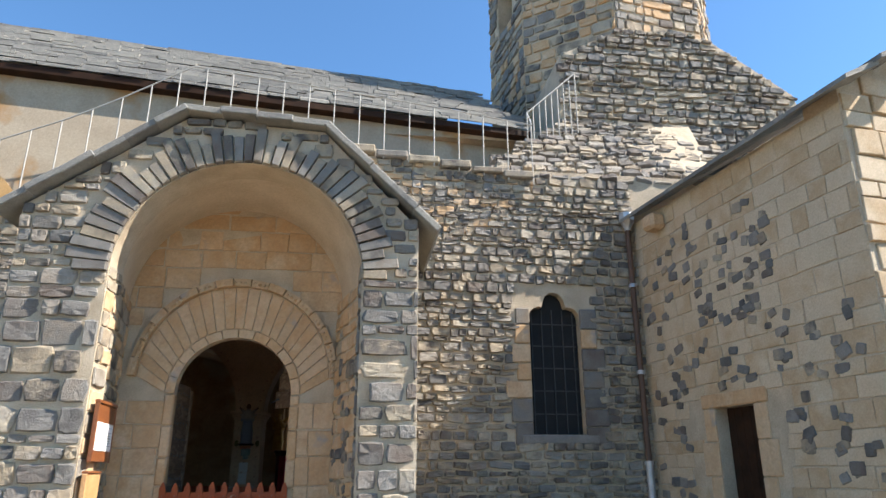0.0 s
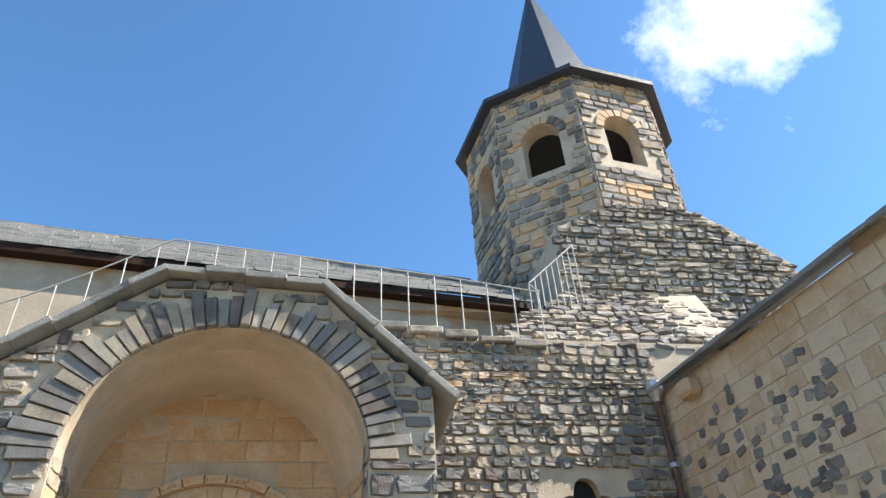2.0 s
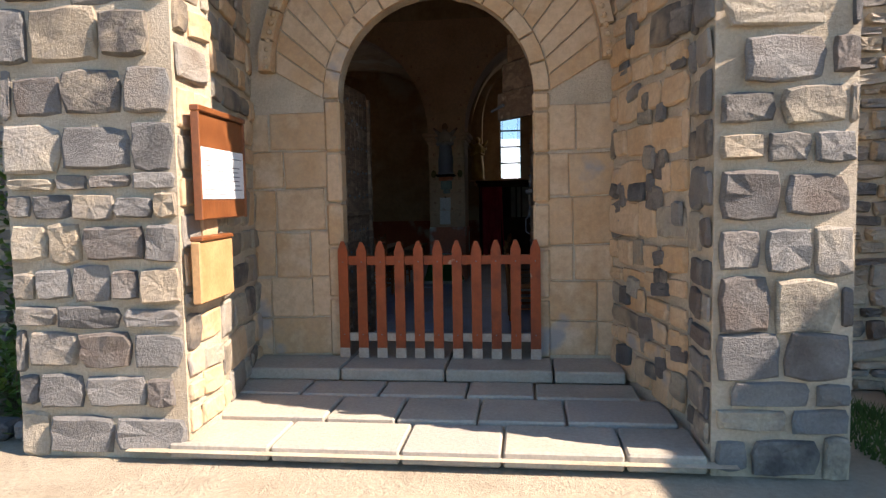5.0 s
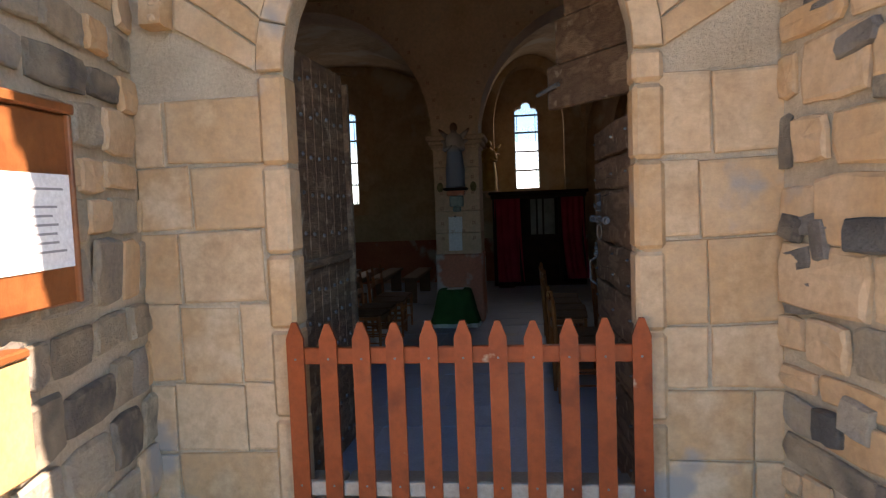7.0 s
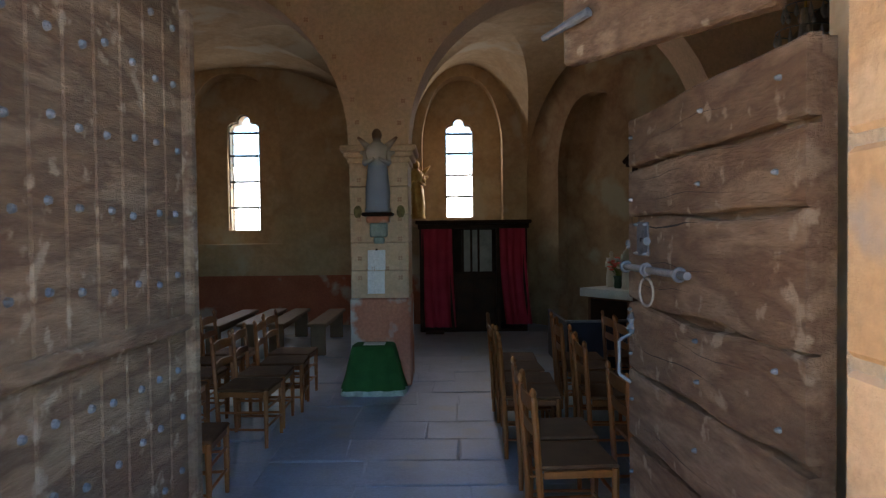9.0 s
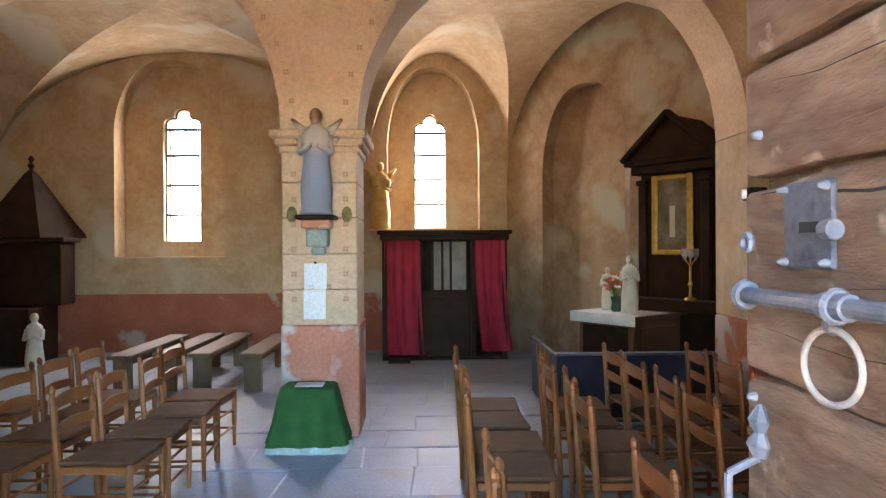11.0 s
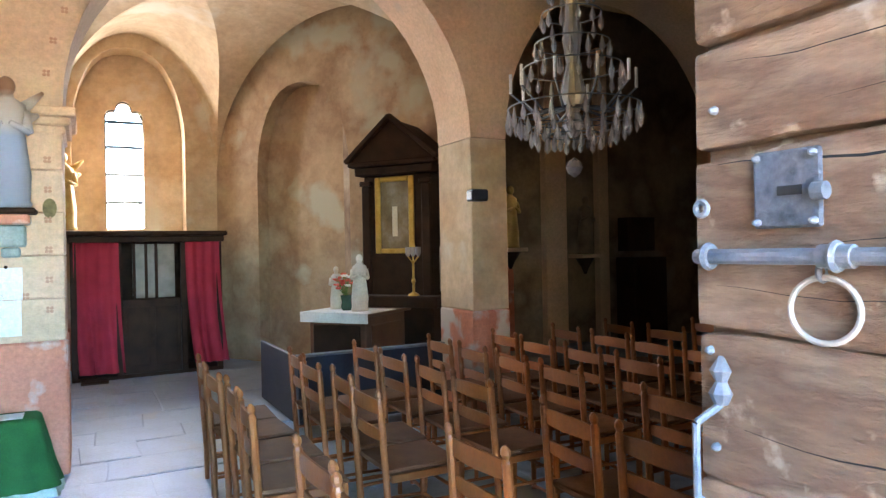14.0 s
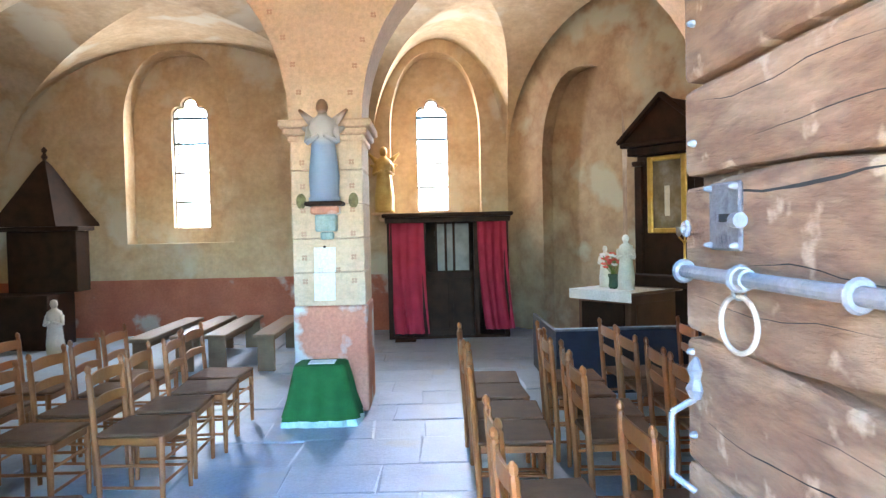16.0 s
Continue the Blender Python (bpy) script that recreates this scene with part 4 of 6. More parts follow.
part("lace_edge", bm, LACE, stand, "pale green lace hem")
part("core", boxed(-0.17, 0.17, -0.12, 0.12, 0, 0.49), DARK_WOOD, stand)
sheet = tagged(part("paper_sheet", boxed(-0.12, 0.10, -0.08, 0.09, 0, 0.006), PAPER, None), "white leaflet lying on the green cloth", "paper")
sheet.matrix_world = pose(-0.66, 5.88, FZ + 0.502)

# ---- confessional ----
conf = empty("confessional", pose(0.55, 10.0, FZ), "dark wooden confessional with crimson side curtains", "confessional")
part("cornice", boxed(-0.96, 0.94, -0.10, 0.86, 1.78, 1.84, 0.015), DARK_WOOD, conf)
part("cornice", boxed(-0.92, 0.90, -0.06, 0.84, 1.70, 1.778, 0.01), DARK_WOOD, conf)
for x in (-0.86, -0.36, 0.40, 0.84):
    part("post", boxed(x - 0.035, x + 0.035, 0.0, 0.07, 0.0, 1.70, 0.006), DARK_WOOD, conf)
part("back", boxed(-0.88, 0.86, 0.80, 0.84, 0, 1.70), DARK_WOOD, conf)
part("base", boxed(-0.88, 0.86, 0.0, 0.80, 0.0, 0.05), DARK_WOOD, conf)
for x in (-0.88, 0.84):
    part("side_panel", boxed(x, x + 0.03, 0.07, 0.80, 0.05, 1.70), DARK_WOOD, conf)
door = part("half_door", boxed(-0.32, 0.36, 0.01, 0.045, 0.05, 0.98, 0.006), DARK_WOOD, conf)
for x in (-0.28, 0.05):
    part("panel", boxed(x, x + 0.27, 0.0, 0.012, 0.14, 0.88, 0.008), DARK_WOOD, door)
part("grey_curtain", boxed(-0.20, 0.30, 0.10, 0.12, 0.99, 1.68), material("grey_curtain_cloth", [(0.20, 0.20, 0.19), (0.32, 0.31, 0.29)], fine=100), conf, "greyish inner curtain")
for x in (-0.20, -0.06, 0.06):
    part("mullion", boxed(x, x + 0.035, 0.06, 0.09, 0.98, 1.70, 0.004), DARK_WOOD, conf)


def curtain(parent, x0, x1, z0, z1, y, sway):
    vs, fs, n = [], [], 40
    for j in range(13):
        t = j / 12
        for i in range(n + 1):
            u = i / n
            fold = 0.03 * (0.4 + 0.6 * (1 - t)) * math.sin(u * 23 + 0.7 * math.sin(t * 3))
            vs.append((x0 + (x1 - x0) * u + sway * (1 - t) ** 2 + 0.02 * (1 - t) * math.sin(u * 9), y - 0.02 + fold, z0 + (z1 - z0) * t))
    for j in range(12):
        for i in range(n):
            o = j * (n + 1) + i
            fs.append((o, o + 1, o + n + 2, o + n + 1))
    return mesh_ob("curtain", vs, fs, CURTAIN, parent, "crimson gathered curtain", smooth=True)


curtain(conf, -0.86, -0.36, 0.08, 1.70, 0.01, 0.05)
curtain(conf, 0.42, 0.84, 0.12, 1.70, 0.01, 0.10)
part("step", boxed(-0.80, -0.50, -0.28, -0.04, 0.0, 0.04, 0.01), DARK_WOOD, conf)

# gilt angel by the confessional, on a bracket
bracket = empty("wall_bracket", pose(-0.42, 10.98, 1.62), "small plaster wall bracket with scalloped rim", "bracket")
part("shelf", boxed(-0.20, 0.20, -0.26, 0.0, 0.10, 0.14, 0.01), LIMEWASH, bracket)
part("scroll", boxed(-0.10, 0.10, -0.16, 0.0, 0.0, 0.098, 0.03), LIMEWASH, bracket)
figure("statue", pose(-0.42, 10.84, 1.762), 1.02, STATUE_GOLD, "gilt figure with raised arms on a wall bracket", wings=True)

# ---- side altar, turned towards the aisle ----
ux, uy = 0.585, -0.811
MALT = Matrix(((ux, -uy, 0, 2.14), (uy, ux, 0, 7.52), (0, 0, 1, FZ), (0, 0, 0, 1)))
altar = empty("altar", MALT, "brown wooden altar table with panelled front", "altar")
part("body", boxed(-0.36, 0.36, 0.03, 0.85, 0.08, 0.85, 0.01), TABLE_WOOD, altar)
part("step", boxed(-0.45, 0.45, -0.12, 0.86, 0.0, 0.078, 0.01), DARK_WOOD, altar)
part("front_panel", boxed(-0.30, 0.30, 0.008, 0.028, 0.18, 0.76, 0.01), DARK_WOOD, altar)
part("side_panel", boxed(0.362, 0.38, 0.12, 0.74, 0.18, 0.76, 0.01), TABLE_WOOD, altar)
part("tabletop", boxed(-0.42, 0.42, -0.03, 0.90, 0.852, 0.885, 0.008), TABLE_WOOD, altar)
linen = tagged(part("altar_cloth", box(box(boxed(-0.425, 0.425, -0.035, 0.55, 0.0, 0.008, 0.003), -0.428, 0.428, -0.042, -0.036, -0.10, 0.006), -0.432, -0.426, -0.04, 0.5, -0.09, 0.006), LINEN, None), "white linen altar cloth hanging over the edge", "cloth")
linen.matrix_world = MALT @ pose(0, 0, 0.887)
MRET = MALT @ pose(0.22, 0.66, 0)
ret = empty("retable", MRET, "dark wooden retable with pediment behind the altar", "retable")
part("cabinet", boxed(-0.45, 0.45, 0.30, 0.86, 0.0, 2.42, 0.01), DARK_WOOD, ret)
part("shelf", boxed(-0.45, 0.62, 0.05, 0.298, 0.89, 1.02, 0.01), DARK_WOOD, ret)
for x in (-0.40, 0.40):
    part("pilaster", boxed(x - 0.055, x + 0.055, 0.25, 0.298, 1.02, 2.30, 0.01), DARK_WOOD, ret)
    part("pilaster_cap", boxed(x - 0.075, x + 0.075, 0.23, 0.298, 2.302, 2.36, 0.01), DARK_WOOD, ret)
part("entablature", boxed(-0.52, 0.52, 0.20, 0.88, 2.422, 2.52, 0.012), DARK_WOOD, ret)
part("cornice", boxed(-0.58, 0.58, 0.14, 0.90, 2.522, 2.58, 0.012), DARK_WOOD, ret)
bm = bmesh.new()
tri = [(-0.58, 2.582), (0.58, 2.582), (0.0, 3.06)]
fa, fb = [bm.verts.new((x, 0.18, z)) for x, z in tri], [bm.verts.new((x, 0.86, z)) for x, z in tri]
bm.faces.new(fa); bm.faces.new(fb[::-1])
for i in range(3):
    bm.faces.new((fa[i], fb[i], fb[(i + 1) % 3], fa[(i + 1) % 3]))
part("pediment", bm, DARK_WOOD, ret)
for s in (-1, 1):
    part("raking_moulding", box(bmesh.new(), -0.40, 0.40, 0.12, 0.20, -0.03, 0.03, 0.01, pose(s * 0.30, 0, 2.835, 0, s * 39.6, 0)), DARK_WOOD, ret)
pic = empty("framed_picture", MRET @ pose(-0.02, 0.296, 1.50), "small dim painting in a gilt frame", "picture")
part("canvas", boxed(-0.19, 0.19, -0.012, 0.0, 0.05, 0.85), CANVAS, pic)
part("pale_shape", boxed(-0.035, 0.035, -0.015, -0.0125, 0.2, 0.55, 0.001), STATUE_WHITE, pic)
for x0, x1, z0, z1 in ((-0.26, -0.19, 0.0, 0.90), (0.19, 0.26, 0.0, 0.90), (-0.188, 0.188, 0.0, 0.06), (-0.188, 0.188, 0.84, 0.90)):
    part("frame_bar", boxed(x0, x1, -0.04, 0.0, z0, z1, 0.012), GILT, pic)
notice2 = tagged(part("paper_notice", boxed(-0.10, 0.10, -0.004, 0, 0, 0.52), material("grey_notice", [(0.35, 0.34, 0.30), (0.42, 0.41, 0.37)], bump=0), None), "greyish notice sheet on the retable side", "notice")
notice2.matrix_world = MRET @ pose(0.452, 0.58, 1.05, 0, 0, 90)
ALT = MALT @ pose(0, 0, 0.896)
figure("statue", ALT @ pose(-0.22, 0.34, 0, 0, 0, 30), 0.47, STATUE_WHITE, "cream plaster kneeling figure on the altar cloth")
figure("statue", ALT @ pose(0.18, 0.20, 0, 0, 0, 40), 0.60, STATUE_WHITE, "white robed statuette on the altar cloth")
vase = empty("flower_vase", ALT @ pose(-0.02, 0.24, 0), "glass vase of red and white flowers on the altar", "vase")
part("vase", lathe(bmesh.new(), [(0.045, 0), (0.06, 0.03), (0.05, 0.10), (0.065, 0.16), (0.06, 0.165)], 14), material("dark_green_glass", [(0.04, 0.09, 0.06), (0.08, 0.14, 0.1)], rough=0.2, bump=0), vase)
for k in range(26):
    a, r = rng.uniform(0, 6.28), 0.17 * math.sqrt(rng.random())
    zc = 0.24 + 0.16 * rng.random()
    p = Vector((r * math.cos(a), r * math.sin(a), zc))
    bm = tube(bmesh.new(), (0, 0, 0.14), p, 0.003, seg=5)
    part("flower_stem", bm, LEAF, vase)
    bm = bmesh.new()
    for q in range(5):
        t = q * 1.2566
        bmesh.ops.create_icosphere(bm, subdivisions=1, radius=0.022, matrix=Matrix.Translation(p + Vector((0.015 * math.cos(t), 0.015 * math.sin(t), 0.004 * (q % 2)))) @ Matrix.Diagonal((1, 1, 0.6, 1)))
    part("bloom", bm, FLOWER if k % 3 else LINEN, vase)


def candlestick(m, label, s=1.0):
    root = empty("candlestick", m, label, "candlestick")
    part("stem", lathe(bmesh.new(), [(0.06 * s, 0), (0.055 * s, 0.015), (0.015 * s, 0.04), (0.012 * s, 0.12 * s), (0.025 * s, 0.15 * s), (0.012 * s, 0.18 * s), (0.012 * s, 0.34 * s), (0.03 * s, 0.36 * s)], 12), GILT, root)
    for k in range(3):
        a = k * 2.094
        c = Vector((0.06 * s * math.cos(a), 0.06 * s * math.sin(a), 0.40 * s))
        part("arm", tube(bmesh.new(), (0, 0, 0.33 * s), c, 0.008 * s, seg=6), GILT, root)
        part("glass_cup", lathe(bmesh.new(), [(0.012 * s, 0), (0.028 * s, 0.03 * s), (0.03 * s, 0.10 * s)], 10, Matrix.Translation(c)), CRYSTAL, root)
    return root


candlestick(MRET @ pose(0.28, 0.16, 1.022), "gilt branched candlestick with glass cups", 1.1)
candlestick(MALT @ pose(-0.36, 0.55, 0.887), "small gilt candlestick on the altar", 0.7)
spk = empty("loudspeaker", pose(2.98, 6.12, 1.86), "small black loudspeaker on the pillar", "loudspeaker")
part("case", boxed(-0.02, 0.16, -0.10, 0.02, 0, 0.11, 0.015), BLACK, spk)
part("grille", boxed(-0.005, 0.145, -0.106, -0.101, 0.012, 0.098), NAVY, spk)
part("wall_mount", boxed(0.05, 0.09, 0.021, 0.03, 0.03, 0.08), BLACK, spk)

# low dark barrier before the side altar
bar = empty("altar_barrier", pose(1.45, 7.2, FZ), "low dark cloth-covered barrier before the side altar", "barrier")
part("panel", boxed(-0.02, 0.02, -0.75, 0.65, 0.02, 0.62, 0.006), NAVY, bar)
part("panel", boxed(0.022, 1.4, -0.75, -0.71, 0.02, 0.62, 0.006), NAVY, bar)
part("top_rail", boxed(-0.03, 1.42, -0.77, -0.69, 0.622, 0.645, 0.006), LOCK_METAL, bar)

# ---- chairs ----


def chair():
    root = empty("church_chair", pose(0, 0, 0), "honey-coloured wooden ladder-back chair with woven seat", "chair", "rows of church chairs")
    for s in (-1, 1):
        bm = lathe(bmesh.new(), [(0.015, 0), (0.019, 0.2), (0.019, 0.80), (0.013, 0.815), (0.019, 0.83), (0.017, 0.848), (0.006, 0.862)], 8)
        for v in bm.verts:
            v.co.x += -0.045 * max(0, v.co.z - 0.44) / 0.42
        bmesh.ops.transform(bm, matrix=pose(-0.19, s * 0.19, 0), verts=bm.verts)
        part("back_post", bm, CHAIR_WOOD, root)
        part("front_leg", lathe(bmesh.new(), [(0.014, 0), (0.019, 0.22), (0.021, 0.42), (0.019, 0.445)], 8, pose(0.19, s * 0.20, 0)), CHAIR_WOOD, root)
        for z in (0.14, 0.27):
            part("stretcher", tube(bmesh.new(), (-0.19, s * 0.19, z), (0.19, s * 0.20, z), 0.010, seg=6), CHAIR_WOOD, root)
        part("seat_rail", boxed(-0.18, 0.18, s * 0.195 - 0.012, s * 0.195 + 0.012, 0.395, 0.435, 0.004), CHAIR_WOOD, root)
    for z in (0.16, 0.30):
        part("stretcher", tube(bmesh.new(), (0.19, -0.2, z), (0.19, 0.2, z), 0.010, seg=6), CHAIR_WOOD, root)
    part("seat_rail", boxed(0.178, 0.202, -0.18, 0.18, 0.39, 0.435, 0.004), CHAIR_WOOD, root)
    bm = boxed(-0.20, 0.215, -0.205, 0.205, 0.437, 0.462, 0.01)
    part("seat", bm, CHAIR_SEAT, root, "brown woven seat")
    for z0, h in ((0.60, 0.05), (0.735, 0.065)):
        vs, fs = [], []
        for i in range(9):
            u = -0.175 + 0.35 * i / 8
            bend = -0.19 - 0.045 * (z0 - 0.44) / 0.42 - 0.02 * (1 - (u / 0.175) ** 2)
            for dx, dz in ((-0.006, 0), (0.006, 0), (0.006, h + 0.012 * (1 - (u / 0.175) ** 2)), (-0.006, h + 0.012 * (1 - (u / 0.175) ** 2))):
                vs.append((bend + dx, u, z0 + dz))
        for i in range(8):
            for j in range(4):
                fs.append((i * 4 + j, i * 4 + (j + 1) % 4, i * 4 + 4 + (j + 1) % 4, i * 4 + 4 + j))
        mesh_ob("back_slat", vs, fs, CHAIR_WOOD, root)
    return root


first = chair()
seats = []
for bx, ys in ((0.72, (2.52, 2.98, 3.96, 4.42, 4.88, 5.32)), (1.32, (2.84, 3.92, 4.40, 4.88, 5.34)), (1.90, (2.5, 3.0, 3.9, 4.4, 4.9, 5.4)), (2.50, (3.0, 3.9, 4.4, 4.9, 5.4)), (3.10, (3.0, 3.9, 4.4, 4.9, 5.4)), (3.75, (3.9, 4.4, 4.9, 5.4)), (4.4, (3.9, 4.4, 4.9, 5.4)), (5.1, (4.0, 4.5, 5.0)),
               (-1.50, (2.95, 4.30, 4.80, 5.30, 5.78)), (-2.12, (3.2, 4.2, 4.75, 5.3, 5.8)), (-2.80, (3.3, 4.2, 4.8, 5.4)), (-3.45, (3.4, 4.2, 4.8, 5.4)), (-4.1, (3.6, 4.3, 5.0))):
    for y in ys:
        seats.append((bx + rng.uniform(-0.03, 0.03), y + rng.uniform(-0.02, 0.02), rng.uniform(-4, 4)))
first.matrix_world = pose(seats[0][0], seats[0][1], FZ, 0, 0, seats[0][2])
for x, y, r in seats[1:]:
    copy_thing(first, pose(x, y, FZ, 0, 0, r))


def bench(x, y0, y1):
    root = empty("bench", pose(x, (y0 + y1) / 2, FZ), "old plain wooden bench with slab legs", "bench", "benches by the wall")
    L = (y1 - y0) / 2
    part("seat", boxed(-0.13, 0.13, -L, L, 0.40, 0.445, 0.008), BENCH_WOOD, root)
    for y in (-L + 0.12, L - 0.12):
        part("leg", boxed(-0.10, 0.10, y - 0.025, y + 0.025, 0, 0.398, 0.006), BENCH_WOOD, root)
    part("apron", boxed(-0.012, 0.012, -L + 0.15, L - 0.15, 0.30, 0.398), BENCH_WOOD, root)
    return root


for x, y0, y1 in ((-1.66, 7.9, 9.7), (-2.24, 7.95, 9.8), (-2.62, 7.95, 9.8), (-3.05, 7.8, 9.7)):
    bench(x, y0, y1)

# ---- dark altar at the far left ----
la = empty("side_altar", pose(-5.47, 10.2, FZ), "dark wooden altar niche with steep pointed canopy", "altar")
part("table", boxed(-0.95, 0.30, -0.35, 0.4, 0.0, 0.78, 0.01), DARK_WOOD, la)
part("back_case", boxed(-0.52, 0.50, 0.10, 0.5, 0.79, 1.70, 0.01), DARK_WOOD, la)
part("cornice", boxed(-0.60, 0.58, 0.02, 0.52, 1.702, 1.77, 0.012), DARK_WOOD, la)
bm = bmesh.new()
lathe(bm, [(0.78, 0), (0.60, 0.22), (0.36, 0.55), (0.10, 0.92), (0.02, 1.0)], 4, pose(-0.01, 0.28, 1.772, 0, 0, 45) @ Matrix.Diagonal((1, 0.5, 1, 1)))
part("canopy", bm, DARK_WOOD, la)
part("finial", lathe(bmesh.new(), [(0.02, 0), (0.05, 0.05), (0.02, 0.10), (0.045, 0.15), (0.01, 0.2)], 8, pose(-0.01, 0.28, 2.77)), DARK_WOOD, la)
figure("statue", pose(-4.72, 9.2, FZ), 0.78, STATUE_WHITE, "pale weathered stone figure standing on the floor")

# ---- dim end of the nave: statues on brackets, niche, cabinets ----
for x, z, mat, lab in ((5.35, 1.42, STATUE_GOLD, "gilt robed statue on a wall bracket"), (6.75, 1.30, material("dull_bronze", [(0.14, 0.09, 0.05), (0.24, 0.16, 0.09)], rough=0.5), "dark bronze-coloured bust on a wall bracket")):
    b = empty("wall_bracket", pose(x, 9.0, z - 0.26), "pale stone wall bracket", "bracket")
    part("shelf", boxed(-0.2, 0.2, -0.18, 0.18, 0.2, 0.258, 0.01), LIMEWASH, b)
    part("cone", lathe(bmesh.new(), [(0.02, -0.05), (0.06, 0.05), (0.15, 0.198)], 10), DARK_WOOD, b)
    figure("statue", pose(x, 8.98, z), 0.9, mat, lab)
# this wall's gloom comes from its darkened base colour
quad_wall("wall_choir", (2.95, 9.2), (9.5, 9.2), -0.3, 6.0, -0.3, DIM_PLASTER, "plaster wall beyond the side altar, its dimness put into the colour")
niche = tagged(plate("niche_frame", pointed_pts(5.05, 0.42, FZ, 1.0, 1.42), [[(x, z + 0.001) for x, z in pointed_pts(5.05, 0.28, FZ, 0.95, 1.26)]], 9.10, 9.195, DADO), "reddish pointed stone door surround", "trim", kind="structure")
tagged(mesh_ob("door_niche", [(x, 9.19, z) for x, z in pointed_pts(5.05, 0.28, FZ, 0.95, 1.26)], [tuple(range(len(pointed_pts(5.05, 0.28, FZ, 0.95, 1.26))))], DARK), "dark pointed doorway", "door", kind="structure")
cab = empty("cabinet", pose(7.9, 8.95, FZ), "dark wooden cabinet with two panels", "cabinet")
part("body", boxed(-0.35, 0.35, -0.2, 0.24, 0, 1.35, 0.01), DARK_WOOD, cab)
part("upper_panel", boxed(-0.3, 0.3, 0.0, 0.24, 1.45, 2.0, 0.01), DARK_WOOD, cab)
pilasters = ((4.32, 4.62), (6.05, 6.45), (7.1, 7.3))
for a, b in pilasters:
    tagged(part("pilaster", boxed(a, b, 9.05, 9.196, FZ, 4.6, 0.01), LIMEWASH, None), "pale pilaster on the dim wall", "pilaster", kind="structure")

# ---- chandelier ----
ch = empty("chandelier", pose(3.32, 5.0, 2.2), "crystal chandelier with tiers of hanging drops", "chandelier")
part("rod", tube(bmesh.new(), (0, 0, 0.2), (0, 0, 4.2), 0.012, seg=6), GILT, ch)
part("hub", lathe(bmesh.new(), [(0.03, 0.10), (0.09, 0.2), (0.05, 0.3), (0.11, 0.45), (0.05, 0.7), (0.08, 0.9), (0.04, 1.3)], 12), CRYSTAL, ch)
part("ball", lathe(bmesh.new(), [(0.005, -0.22), (0.05, -0.19), (0.07, -0.14), (0.05, -0.09), (0.005, -0.06)], 12), CRYSTAL, ch)
drop_me = None
for R, z, n, L in ((0.53, 0.34, 26, 0.17), (0.44, 0.26, 22, 0.16), (0.34, 0.18, 18, 0.14), (0.22, 0.12, 12, 0.13), (0.40, 0.66, 18, 0.15), (0.30, 0.86, 14, 0.14), (0.24, 1.10, 12, 0.14), (0.18, 1.32, 10, 0.12)):
    part("ring", torus(bmesh.new(), R, 0.006, pose(0, 0, z), 28, 6), LOCK_METAL, ch)
    for k in range(n):
        a = 2 * math.pi * k / n + z
        if drop_me is None:
            o = part("crystal_drop", lathe(bmesh.new(), [(0.002, -1.0), (0.10, -0.8), (0.12, -0.6), (0.05, -0.25), (0.002, 0)], 6), CRYSTAL, ch)
            drop_me = o.data
        else:
            o = new("crystal_drop", drop_me)
            o.parent = ch
        o.matrix_local = pose(R * math.cos(a), R * math.sin(a), z) @ Matrix.Diagonal((0.21, 0.21, L * rng.uniform(0.85, 1.2), 1))
for k in range(10):
    a = 2 * math.pi * k / 10
    c = Vector((0.50 * math.cos(a), 0.50 * math.sin(a), 0.48))
    part("arm", tube(tube(bmesh.new(), (0.05 * math.cos(a), 0.05 * math.sin(a), 0.35), (0.3 * math.cos(a), 0.3 * math.sin(a), 0.30), 0.012, seg=6), (0.3 * math.cos(a), 0.3 * math.sin(a), 0.30), c, 0.010, 0.008, 6), LOCK_METAL, ch)
    part("candle", tube(bmesh.new(), c, c + Vector((0, 0, 0.16)), 0.013, seg=8), LINEN, ch)

# ---- door leaves ----
HX, HY, EX, EY = 0.889, 0.36, 0.825, 1.545
lv = Vector((EX - HX, EY - HY, 0))
LL = lv.length
lv.normalize()
ML = Matrix(((lv.x, -lv.y, 0, HX), (lv.y, lv.x, 0, HY), (0, 0, 1, FZ + 0.02), (0, 0, 0, 1)))
leaf = empty("door_leaf", ML, "weathered brown plank door leaf standing open with iron bolt and ring", "door", kind="structure")


def nail(parent, u, v, z, r=0.008):
    return part("nail", lathe(bmesh.new(), [(r, 0), (r, 0.006), (r * 0.6, 0.013), (0.002, 0.015)], 7, pose(u, v, z, -90, 0, 0)), LOCK_METAL, parent)


def board(parent, x0, x1, z0, z1, wave):
    """A split and worn horizontal plank."""
    n, vs, fs = 14, [], []
    for i in range(n + 1):
        u = x0 + (x1 - x0) * i / n
        lo = z0 + 0.004 + wave * 0.010 * math.sin(u * 9 + z0 * 7) + rng.uniform(0, 0.004)
        hi = z1 - 0.004 + wave * 0.012 * math.sin(u * 7 + z1 * 5) - rng.uniform(0, 0.004)
        vs += [(u, 0.0, lo), (u, 0.030, lo + 0.003), (u, 0.036, lo + 0.012), (u, 0.036, hi - 0.012), (u, 0.030, hi - 0.003), (u, 0.0, hi)]
    for i in range(n):
        for j in range(5):
            o = i * 6 + j
            fs.append((o, o + 1, o + 7, o + 6))
    fs += [(0, 1, 2, 3, 4, 5), tuple(n * 6 + k for k in (5, 4, 3, 2, 1, 0))]
    return mesh_ob("plank", vs, fs, DOOR_WOOD, parent)


